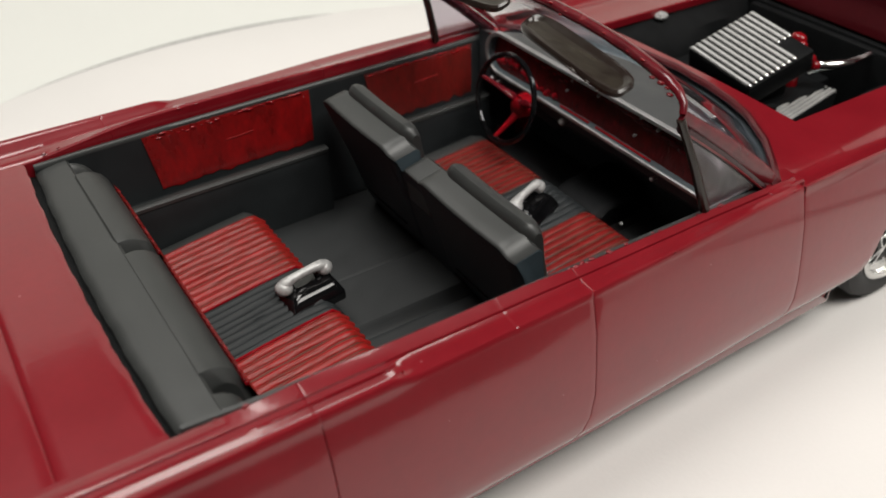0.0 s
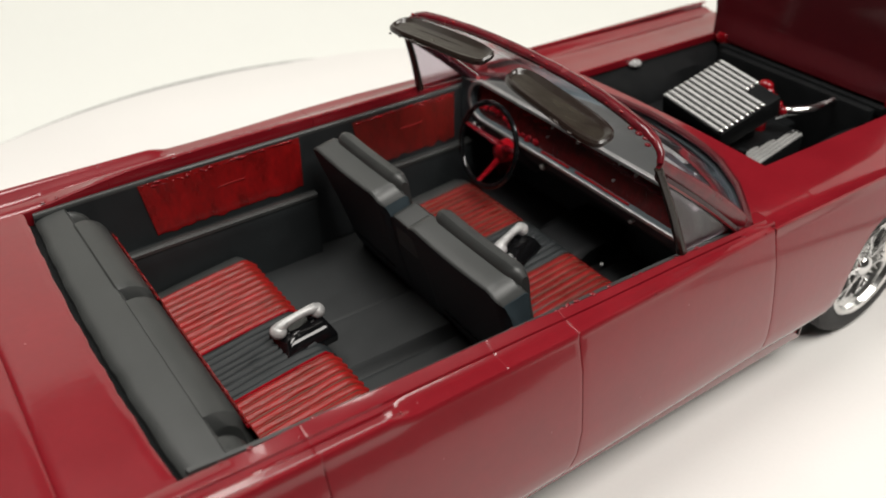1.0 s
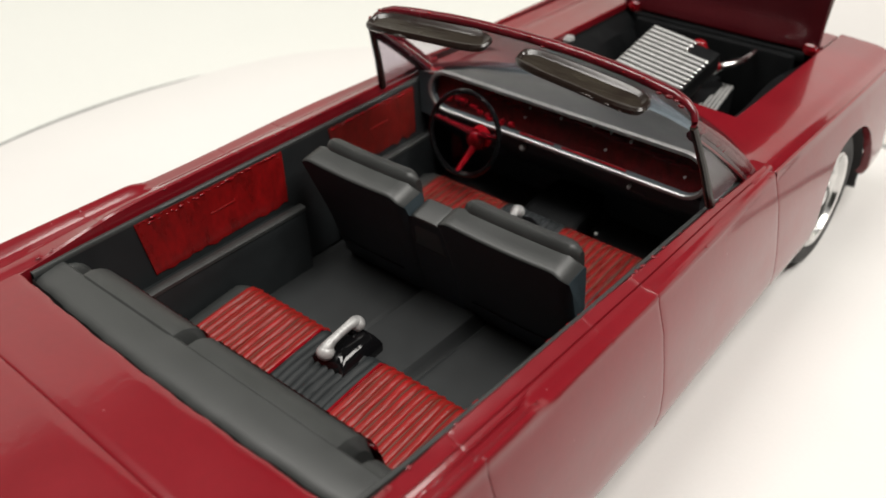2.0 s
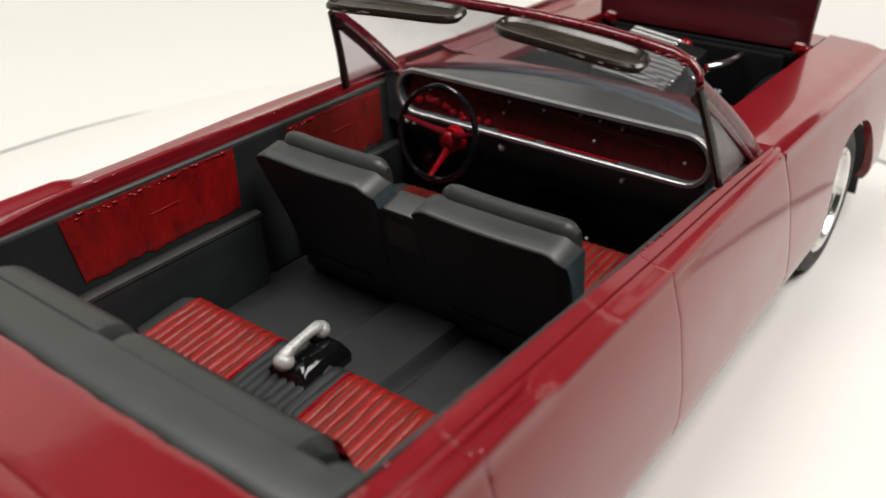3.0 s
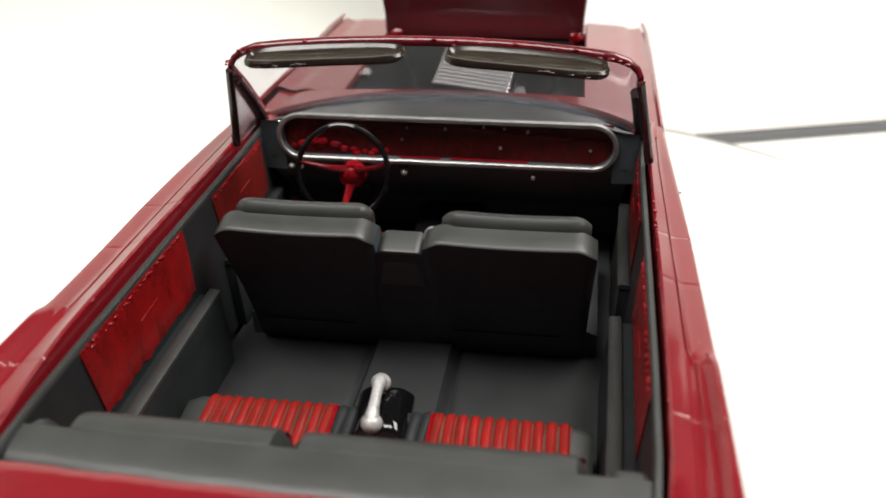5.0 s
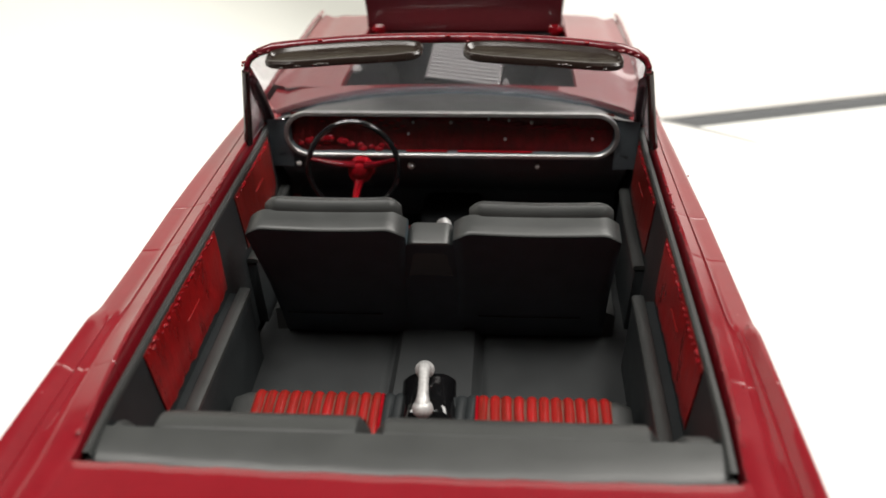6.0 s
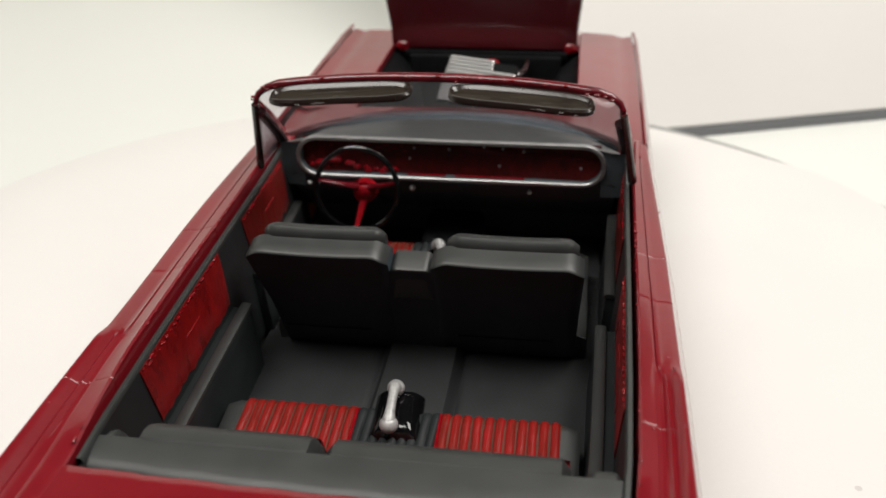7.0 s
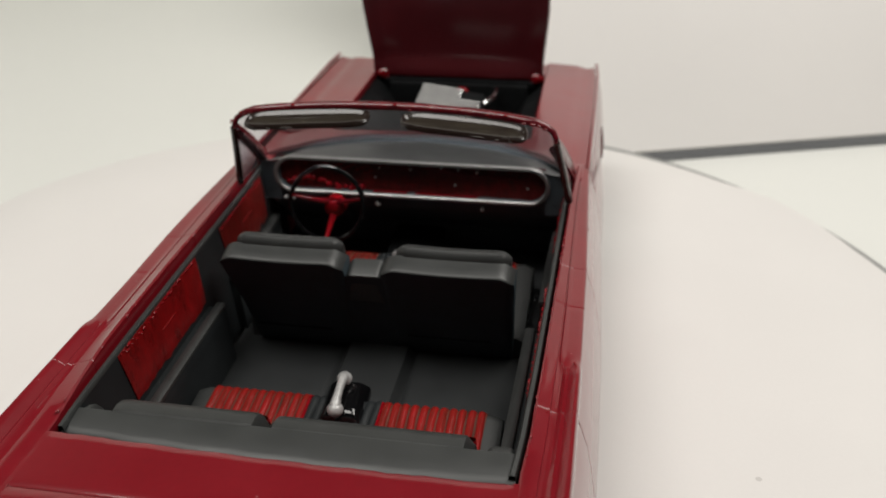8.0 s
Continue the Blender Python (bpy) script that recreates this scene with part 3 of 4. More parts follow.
for xx, yy, zz in ((37.0, 50.3, 33.3), (36.7, 37.4, 33.3), (33.4, 12.6, 33.9), (37.0, 11.2, 34.0), (37.0, 64.2, 33.4), (36.2, 88.2, 33.5), (36.4, 23.6, 33.9)):
    part("paint_drop", ball((xx, yy, zz), 0.17, 8, (1, 1.2, 0.7)), REDGLOSS, car)


# ---------------------------------------------------------------- windscreen
def header(u):
    """The windscreen's top edge; u from -1 to 1."""
    a = abs(u)
    x = 30.3 * (a if a < 0.82 else 0.82 + 0.18 * math.sin((a - 0.82) / 0.18 * math.pi / 2))
    z = 52.0 - 0.75 * (a / 0.82) ** 2 if a < 0.82 else 51.25 - 2.7 * (1 - math.cos((a - 0.82) / 0.18 * math.pi / 2))
    return Vector((math.copysign(x, u), 72.2 - 3.6 * a ** 2.5, z))


def sill(u):
    """The windscreen's bottom edge; u from -1 to 1."""
    x = 31.6 * u
    return Vector((x, along(GLASS_BASE, abs(x)) - 0.5, 34.0 + 0.5 * (1 - u * u)))


def pane_sheet():
    rows = []
    for u in steps(-1, 1, 49):
        a, b = header(u), sill(u)
        b = b - Vector((0, 0, 1.4))
        rows.append([a.lerp(b, v) + Vector((0, 0.35 * math.sin(math.pi * v), 0.1 * math.sin(math.pi * v))) for v in steps(0, 1, 12)])
    return thicken(grid(rows), 0.45)


screen = part("windscreen", pane_sheet(), GLASS, car, "clear plastic windscreen")
screen.visible_shadow = False
us = steps(-1, 1, 41)
frame_bar = part("windscreen_frame", tube([header(u) + Vector((0, 0.1, 0.2)) for u in us], [0.90 - 0.36 * smooth(0.80, 0.97, abs(u)) + 0.08 * noise.noise(Vector((u * 9, 2, 0))) + 0.04 * noise.noise(Vector((u * 31, 5, 0))) for u in us], 12, flat=0.85), FRAMERED, car, "burgundy windscreen header")
for s in (-1, 1):
    a, b = header(s), Vector((s * 32.9, 86.6, 34.2))
    pts = [a.lerp(b, v) + Vector((0, 0.25 * math.sin(math.pi * v), 0.25 * math.sin(math.pi * v))) for v in steps(0, 1, 10)]
    part("pillar", tube(pts, [0.42, 0.45, 0.5, 0.55, 0.6, 0.62, 0.65, 0.68, 0.68, 0.6], 12, flat=2.0), FRAMERED, frame_bar)
    part("pillar_edge", tube([p + Vector((s * 0.35, -1.55, -0.75)) for p in pts[1:]], 0.30, 8), PAINT, frame_bar)
    part("pillar_trim", tube([p + Vector((s * -0.45, -1.25, -0.7)) for p in pts[1:]], 1.15, 10, flat=0.7), DARKRED, frame_bar, "dark vent window frame edge")
    foot = Vector((s * 33.0, 73.4, 34.2))
    part("vent_post", tube([a + Vector((s * 0.1, -0.3, -0.4)), a.lerp(foot, 0.5) + Vector((s * 0.05, 0, 0)), foot], [0.58, 0.64, 0.74], 10), VISOR, frame_bar, "dark glossy vent window post")
    tri = [[a.lerp(foot, v), a.lerp(foot, v).lerp(a.lerp(b, v), 0.5) + Vector((s * 0.25 * math.sin(math.pi * v), 0, 0)), a.lerp(b, v) + Vector((0, -1.2, 0))] for v in steps(0.16, 1, 8)]
    pane = part("vent_pane", thicken(grid(tri), 0.35), VENT, frame_bar, "clear vent window")
    pane.visible_shadow = False
    for k in range(2 if s < 0 else 0):
        part("glue_blob", ball(header(s * 0.97) + Vector((s * (0.6 + 0.1 * k), -0.3 - 0.2 * k, 0.2 - 0.4 * k)), 0.24 - 0.04 * k, 8), REDGLOSS, frame_bar)
for k in range(18):
    u = -0.98 + 1.96 * ((k * 0.618) % 1)
    part("paint_drop", ball(header(u) + Vector((0, -0.75 + 0.5 * ((k * 0.37) % 1), 0.75 - 0.5 * ((k * 0.71) % 1))), 0.16 + 0.12 * ((k * 0.29) % 1), 8, (1.6, 1, 0.8)), REDGLOSS, frame_bar)
lip = [sill(u) + Vector((0, 0.6, 0.0)) for u in us]
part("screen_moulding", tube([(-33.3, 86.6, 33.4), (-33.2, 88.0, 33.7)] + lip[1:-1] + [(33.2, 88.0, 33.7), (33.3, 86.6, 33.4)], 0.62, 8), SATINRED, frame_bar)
for s in (-1, 1):
    part("cowl_corner", block(s * 33.2 - 2.0, s * 33.2 + 2.0, 84.4, 92.0, 30.5, 33.75, 0.6, 3), PAINT, car)


# sun visors: flat padded blades with a raised rim
def visor(s):
    rings = []
    a, b = 2.9, 25.7
    def at(x, d, h):
        drop = 0.35 * ((x - 3) / 22) ** 2 * 2.2
        u = (x - 3) / 22.4
        back = 0.4 if s < 0 else 0.0
        return (s * x, lerp(63.0 - 2.4 * u, 67.6 - 2.0 * u, d) + back, lerp(51.7, 52.9, d) - drop + h)
    n = 44
    def outline(inset, h):
        pts = []
        for k in range(n):
            t = 2 * math.pi * k / n
            cx, sx = math.cos(t), math.sin(t)
            ex = math.copysign(abs(cx) ** 0.34, cx)
            ey = math.copysign(abs(sx) ** 0.62, sx)
            pts.append(at((a + b) / 2 + ex * ((b - a) / 2 - inset), 0.5 + ey * (0.5 - inset * 0.22), h + 0.10 * math.sin(5 * t) * (1 if h > 0.2 else 0) * 0.4))
        return pts
    return capped([outline(1.6, -0.5), outline(0.35, -0.55), outline(0.0, -0.15), outline(0.03, 0.30), outline(0.3, 0.58), outline(0.6, 0.52), outline(0.85, 0.22), outline(1.6, 0.05)]), capped([outline(0.80, 0.08), outline(0.88, 0.17), outline(2.0, 0.12)])


for s in (-1, 1):
    rim, inlay = visor(s)
    blade = part("sun_visor", rim, VISOR, car, "dark brown glossy sun visor")
    part("visor_inlay", inlay, VISORTOP, blade, "darker recessed middle of the visor")
    for k, (gx, gr) in enumerate(((16.4, 0.2), (17.3, 0.34), (18.0, 0.22), (20.6, 0.26), (22.9, 0.2))):
        part("glue_blob", ball((s * gx, 61.3 - 0.11 * (gx - 16.4) + 0.15 * (k % 2), 51.65 - 0.07 * (gx - 16.4)), gr, 8, (1.8, 1, 0.6)), VISOR, blade)

for gx, gr in ((-26.8, 0.3), (-25.9, 0.22), (3.4, 0.24), (24.4, 0.32), (25.6, 0.42), (26.4, 0.3), (27.2, 0.36)):
    part("paint_lump", ball(header(gx / 30.3) + Vector((0, -1.5 + 0.5 * ((gx * 0.37) % 1), 0.15)), gr, 10, (1.5, 1.1, 0.7)), WETRED, frame_bar)


# ---------------------------------------------------------------- dashboard
def stadium(x0, x1, z0, z1, n=14):
    r = (z1 - z0) / 2
    zc = (z0 + z1) / 2
    out = [(x1 - r + r * math.sin(t), zc + r * math.cos(t)) for t in steps(0, math.pi, n)]
    out += [(x0 + r - r * math.sin(t), zc - r * math.cos(t)) for t in steps(0, math.pi, n)]
    return out


def dash_y(x):
    return 82.7 - 0.6 * (x / 29) ** 2


DX0, DX1, DZ0, DZ1 = -29.0, 28.6, 28.2, 36.2
def pad_far(x):
    return max(along(GLASS_BASE, abs(x)) - 4.6 + 2.6 * smooth(18, 31, abs(x)), dash_y(x) + 0.6)


dash = part("dashboard", grid([[(x, lerp(dash_y(x) + 0.15, pad_far(x), v), lerp(36.1, 34.5 - 0.6 * (x / 31) ** 2, v) + 0.25 * math.sin(math.pi * min(1, v * 1.3)) - 1.1 * smooth(24, 31, abs(x))) for v in steps(0, 1, 10)] for x in steps(-31, 31, 41)]),
            DASHTOP, car, "charcoal dashboard with a long chrome rimmed red instrument panel")
part("demister_gap", grid([[(x, pad_far(x) + d, z - 0.6 * (x / 31) ** 2) for d, z in ((-0.2, 34.3), (0.5, 33.3), (3.6, 33.2), (7.0, 32.9))] for x in steps(-31, 31, 41)]), BLACK, dash)
part("lower_panel", grid([[(x, dash_y(x) + dy, z) for dy, z in ((0.5, 28.6), (0.7, 27.6), (1.6, 25.2), (4.0, 23.0), (12.0, 16.0), (13.0, 10.0))] for x in steps(-30.5, 30.5, 31)]), BLACK, dash, "black lower dash and firewall")
for s in (-1, 1):
    part("dash_cheek", grid([[(s * x, dash_y(x) + 0.35 + (x - 27.5) * 0.1, z) for x in (28.0, 30.0, 32.2)] for z in (34.8, 33, 30, 26)]), BLACK, dash)
ring0, ring1, ring2, ring3 = (stadium(DX0 - d, DX1 + d, DZ0 - d, DZ1 + d) for d in (0.12, 0.25, -0.42, -0.58))
part("bezel", grid([[(x, dash_y(x) + dy, z) for x, z in r] for r, dy in ((ring1, 0.6), (ring1, 0.15), (ring0, -0.2), (ring2, -0.22), (ring3, 0.0), (ring3, 0.15))], close_v=True), TRIM, dash, "bright silver rim of the instrument panel")
part("bezel_wall", grid([[(x, dash_y(x) + dy, z) for x, z in ring3] for dy in (0.12, 2.6)], close_v=True), BLACK, dash)
face = part("instrument_panel", grid([[(x, dash_y(x) + lerp(1.9, 1.1, k / 6) + 0.05 * math.sin(x * 1.7), lerp(DZ1 - 0.5, DZ0 + 0.5, k / 6)) for x in steps(DX0 + 0.8, DX1 - 0.8, 60)] for k in range(7)]), DASHRED, dash, "dark red instrument panel")
for ta, tb in ((-8.0, -0.8), (1.0, 14.0)):
    part("trim_line", tube([(x, dash_y(x) + 0.35, 28.95) for x in steps(ta, tb, 8)], 0.2, 8), REDGLOSS, dash, "thin red moulding")
for k in range(15):
    gx = -26.6 + 1.12 * k + 0.4 * math.sin(k * 2.3)
    gz = 30.1 + 1.0 * math.sin(k * 0.42) + 0.5 * math.sin(k * 3.1)
    gr = 0.55 + 0.3 * abs(math.sin(k * 1.7))
    part("gauge", ball((gx, dash_y(gx) + 1.2, gz), gr, 12, (1.0, 0.75, 0.85)), REDGLOSS, dash, "lumpy red painted gauge")
for k in range(64):
    gx = -27 + 54.5 * ((k * 0.618) % 1)
    gz = (32.6 + 2.8 * ((k * 0.377 + 0.2) % 1)) if gx > -8 else (29.6 + 5.4 * ((k * 0.377 + 0.2) % 1))
    if gx < 26.5:
        part("paint_drop", ball((gx, dash_y(gx) + lerp(1.1, 1.8, (gz - 28.7) / 7), gz), (0.18 + 0.22 * ((k * 0.77) % 1)) * (1.7 if gx > -8 else 1.0), 10, (1.9, 0.6, 0.6)), WETRED if gx > -8 else REDGLOSS, dash)
for gx, gz, r, m in ((-27.2, 26.6, 0.5, PHONEGREY), (-25.6, 26.4, 0.35, SILVER), (-7.2, 26.2, 0.7, DULL), (15.0, 26.2, 0.4, PHONEGREY)):
    part("knob", join(cylinder((gx, dash_y(gx) + 2.0, gz), (gx, dash_y(gx) + 0.5, gz), 0.3, 0.3, 8), ball((gx, dash_y(gx) + 0.3, gz), r, 12)), m, dash, "small pale knob under the dash")
for gx, gz, r in ((-7.6, 31.9, 0.24), (-6.7, 34.0, 0.26), (-0.1, 34.0, 0.3), (6.4, 34.6, 0.22), (9.3, 31.1, 0.26), (9.9, 34.4, 0.24), (13.8, 34.1, 0.32), (24.3, 31.4, 0.24)):
    yk = dash_y(gx) + lerp(1.1, 1.8, (gz - 28.7) / 7)
    part("knob", join(cylinder((gx, yk + 0.3, gz), (gx, yk - 0.3, gz), r * 0.6, r * 0.5, 8), ball((gx, yk - 0.4, gz), r, 10)), PHONEGREY, dash, "tiny pale knob on the instrument panel")


# steering wheel: black rim, red hub and three red spokes
HUB = Vector((-15.9, 80.8, 26.1))
RIM = Vector((-16.6, 77.4, 28.2))
TILT_W = Matrix.Rotation(radians(-14), 3, "X")


def on_wheel(u, v, d=0.0):
    """u right and v up in the rim's plane, d towards the driver."""
    return RIM + TILT_W @ Vector((u, -d, v))


steer = part("steering_wheel", tube([on_wheel(7.75 * math.cos(t), 7.75 * math.sin(t)) for t in (2 * math.pi * k / 56 for k in range(56))], 0.50, 10, closed=True), GLOSSBLACK, car, "glossy black steering wheel with red hub")
part("hub", join(cylinder(HUB + Vector((0, 0.9, 0)), HUB + Vector((0, -1.0, 0.2)), 2.35, 2.1, 20), ball(HUB + Vector((0, -1.0, 0.2)), 1.6, 16, (1, 0.5, 1))), REDGLOSS, steer, "red steering wheel hub")
for u, v in ((-7.5, 1.5), (7.5, 1.5), (-0.3, -7.6)):
    end = on_wheel(u, v)
    part("spoke", tube([HUB + Vector((0.12 * u, -0.6, 0.12 * v + (1.1 if v > 0 else 0))), HUB.lerp(end, 0.5) + Vector((0, 0.5, 0)), end], [0.9, 0.66, 0.45], 10, flat=0.75), WETRED if v > 0 else REDGLOSS, steer, "red spoke")
part("column", tube([HUB + Vector((0, 0.4, 0)), HUB + Vector((0, 4.0, -1.4)), HUB + Vector((0, 9, -6))], 1.3, 12), BLACK, steer)


# ---------------------------------------------------------------- tub: floor, side walls, panels
FLOOR = 10.0
part("cabin_floor", thicken(grid([[(x, y, FLOOR + 1.5 * (1 - smooth(5.5, 6.4, abs(x + 0.4))) - 0.5 * math.exp(-((abs(x + 0.4) - 6.9) / 0.4) ** 2) + 0.12 * math.sin(x * 1.3 + y * 0.4) * 0.3) for x in steps(-29, 29, 117)] for y in steps(10, 97, 40)]), 0.8), CARPET, car, "charcoal floor with a raised tunnel")


def tub_side():
    rows = []
    for y in steps(1.0, 92, 50):
        a = along(INNER, y)
        rows.append([(a - 0.45, y, 29.0), (a - 0.47, y, 32.9), (a - 0.58, y, 33.15), (a - 1.08, y, 33.2), (a - 1.30, y, 32.95), (a - 1.35, y, 32.5), (a - 1.38, y, 31.6), (a - 1.95, y, 22.0), (a - 2.6, y, 12.0), (a - 2.8, y, FLOOR - 0.3)])
    return rows


# walls and box sides take the shaded charcoal, rims and ledges the lighter one
both_sides("side_wall", lambda: grid([r[5:] for r in tub_side()]), DARKVINYL, "charcoal side wall of the cabin, darkened for shade")
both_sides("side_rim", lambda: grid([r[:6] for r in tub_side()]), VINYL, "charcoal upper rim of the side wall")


def box_rest(y0, y1, z1, depth):
    rows = []
    for k, y in enumerate([y0, y0 + 0.05, y0 + 0.6, (y0 + y1) / 2, y1 - 0.6, y1 - 0.05, y1]):
        a = along(INNER, y) - 1.8
        s = 0.3 if k in (0, 6) else (0.12 if k in (1, 5) else 0.0)
        d = depth
        rows.append([(a + 0.4, y, z1 - s), (a - d + 0.5, y, z1 - s), (a - d + 0.12 + s * 0.3, y, z1 - 0.12 - s), (a - d + s * 0.3, y, z1 - 0.5 - s), (a - d + 0.0, y, z1 - 2.2), (a - d - 0.6, y, FLOOR)])
    return capped([r + [(r[0][0], r[0][1], FLOOR)] for r in rows])


both_sides("armrest_box", lambda: box_rest(8, 47.2, 21.7, 3.2), DARKVINYL)
both_sides("armrest_box", lambda: box_rest(57.0, 84.0, 20.9, 1.85), DARKVINYL)


def ledge(y0, y1, z, d):
    """The padded top of an armrest box."""
    return capped([[(along(INNER, y) - 1.7 + dx, y, z + dz) for dx, dz in ((-d + 1.75, -0.5), (-d + 1.6, 0.12), (-d + 1.4, 0.25), (-d + 0.3, 0.25), (-d - 0.05, 0.05), (-d - 0.1, -0.5))] for y in steps(y0, y1, 16)])


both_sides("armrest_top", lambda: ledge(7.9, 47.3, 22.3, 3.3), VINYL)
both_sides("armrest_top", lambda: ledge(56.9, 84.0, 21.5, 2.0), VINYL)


def red_panel(y0, y1, z0, z1, seed):
    n, m = 40, 10
    low = [0.7 * (noise.noise(Vector((k * 0.33, seed, 0)))) for k in range(n)]
    high = [0.22 * noise.noise(Vector((k * 0.9, seed + 5, 0))) for k in range(n)]
    rows = []
    for k, u in enumerate(steps(0, 1, n)):
        row = []
        for v in steps(0, 1, m):
            z = lerp(z0 + low[k], z1 + high[k], v)
            y = lerp(y0, y1, u) + (1.6 * (1 - v) * (1 - u)) - (0.2 * (1 - v) * u)
            a = along(INNER, y)
            x = lerp(a - 1.95, a - 1.38, (z - 22) / 9.0)
            row.append((x - 0.14 - (0.10 if 0 < v < 1 else 0) + 0.05 * noise.noise(Vector((y * 0.8, z * 0.4, seed))), y, z))
        rows.append(row)
    return thicken(grid(rows), -0.22)


for y0, y1, z0, z1, seed in ((17.0, 46.2, 22.9, 32.5, 3), (57.2, 80.6, 22.6, 32.2, 9)):
    for s in (0, 1):
        bm = red_panel(y0, y1, z0, z1, seed + s)
        ob = part("door_panel", mirrored(bm) if s == 0 else bm, RED if y0 < 40 else BROWNRED, car, "uneven brushed red door panel")
        sg = -1 if s == 0 else 1
        yc = (y0 + y1) / 2 + 1
        ax = along(INNER, yc) - 1.85
        part("door_handle", tube([(sg * (ax + 0.3), yc - 2.6, 28.0), (sg * ax, yc - 2.2, 28.1), (sg * ax, yc + 2.4, 28.3), (sg * (ax + 0.3), yc + 2.8, 28.3)], 0.11, 8), RED, ob)
        for k in range(34):
            yk = lerp(y0 + 0.6, y1 - 0.6, (k * 0.618 + 0.1 * seed) % 1)
            part("paint_drop", ball((sg * (along(INNER, yk) - 1.58), yk, z1 - 0.05 - 0.9 * ((k * 0.37) % 1) ** 2), 0.11 + 0.24 * ((k * 0.71) % 1) ** 2, 8, (0.7, 1.2 + 1.6 * ((k * 0.53) % 1), 0.7)), REDGLOSS, ob)


# ---------------------------------------------------------------- rear seat
def shelf():
    rows = []
    for x in steps(-30.5, 30.5, 40):
        e = edge_rear(x) + 1.0
        rows.append([(x, e, 29.4), (x, e, 31.2), (x, e + 0.1, 31.8), (x, e + 0.5, 32.15), (x, e + 1.4, 32.4), (x, e + 3.2, 32.6), (x, 5.4, 32.65), (x, 5.8, 32.3), (x, 5.8, 29.0), (x, 6.0, 20.0)])
    return grid(rows)


rear = part("rear_seat", shelf(), VINYL, car, "charcoal rear seat with two red ribbed cushion inserts")
part("shelf_gap", grid([[(x, edge_rear(x) + d, z) for d, z in ((-0.3, 32.6), (0.0, 31.0), (2.3, 30.6))] for x in steps(-30.9, 30.9, 30)]), ENGINE, rear)


def roll(x0, x1, prof, n=26):
    """A padded seat roll along x with rounded ends, from a section of (y, z)."""
    cy = sum(p[0] for p in prof) / len(prof)
    cz = min(p[1] for p in prof)
    rows = []
    for u in steps(0, 1, n):
        e = min(u, 1 - u) * (x1 - x0)
        k = 1 - 0.55 * (1 - min(1, e / 1.3)) ** 2.2
        rows.append([(lerp(x0, x1, u), cy + (y - cy) * (0.5 + 0.5 * k), cz + (z - cz) * (0.86 + 0.14 * k)) for y, z in prof])
    return capped(rows)


REAR_ROLL = [(5.0, 22), (4.9, 31.8), (5.05, 32.5), (5.5, 32.85), (6.8, 32.9), (8.0, 32.5), (9.0, 31.8), (9.7, 30.8), (10.8, 27), (12.6, 20), (13.4, 15), (12, 12)]
part("backrest", roll(-25.9, -4.25, REAR_ROLL), VINYL, rear)
part("backrest", roll(-3.4, 24.5, [(y, z - 0.15) for y, z in REAR_ROLL]), VINYL, rear)
part("backrest_end", roll(25.9, 30.3, [(y - 1.2, z - 0.4) for y, z in REAR_ROLL]), VINYL, rear)
part("backrest_end", roll(-30.3, -28.0, [(y - 1.2, z - 0.4) for y, z in REAR_ROLL]), VINYL, rear)
for a, b in ((-23.6, -4.8), (-2.6, 24.3)):
    part("back_insert", grid([[(x, y + 0.25 + 0.18 * abs(math.sin((x - a) * math.pi / 1.35)), z) for y, z in ((9.65, 30.45), (9.95, 29.8), (10.95, 27), (12.75, 20), (13.6, 15.2))] for x in steps(a, b, 60)]), RIBRED, rear, "red ribbed backrest insert")
    xs = steps(a, b, 50)
    part("piping", tube([(x, 10.35 + 0.10 * noise.noise(Vector((x * 1.3, a, 0))), 29.3 + 0.15 * noise.noise(Vector((x * 0.9, a, 5)))) for x in xs], [0.24 + 0.13 * noise.noise(Vector((x * 1.9, a, 8))) for x in xs], 8), REDGLOSS, rear, "lumpy red piping along the backrest")


def cushion_z(y, front, back, z):
    """Top of a seat cushion from its back to its rolled front edge."""
    u = (y - back) / (front - back)
    return z - 2.4 * (1 - u) ** 1.2 - 1.4 * smooth(0.90, 1.0, u) ** 2


def cushion(x0, x1, back, front, z, bottom):
    rows = []
    for x in steps(x0, x1, 30):
        e = min(x - x0, x1 - x)
        d = 0.8 * (1 - min(1, e / 0.9)) ** 2
        row = [(x, y, cushion_z(y, front, back, z) - d) for y in steps(back, front, 24)]
        rows.append([(x, back, bottom)] + row + [(x, front + 0.25, z - 2.2 - d), (x, front - 0.2, (z + bottom) / 2 - d), (x, front - 0.8, bottom)])
    return capped(rows)


def ribbed(x0, x1, back, front, z, n, amp, lift):
    """A sheet of soft ribs that run from the back of a cushion to its front."""
    rows = []
    for k, x in enumerate(steps(x0, x1, n * 6 + 1)):
        w = abs(math.sin(math.pi * n * k / (n * 6)))
        h = lift + amp * (w ** 0.6) * (1 + 0.35 * noise.noise(Vector((x * 0.8, x0, 3.0))))
        row = [(x + 0.10 * math.sin(y * 0.45 + x0), y, cushion_z(y, front, back, z) + h * (1 + 0.3 * noise.noise(Vector((x * 1.1, y * 0.35, 1.0))))) for y in steps(back + 0.4, front, 22)]
        rows.append(row + [(x, front + 0.2 + h * 0.8, z - 1.9 + h * 0.3), (x, front + 0.15 + h * 0.8, z - 2.8)])
    return grid(rows)


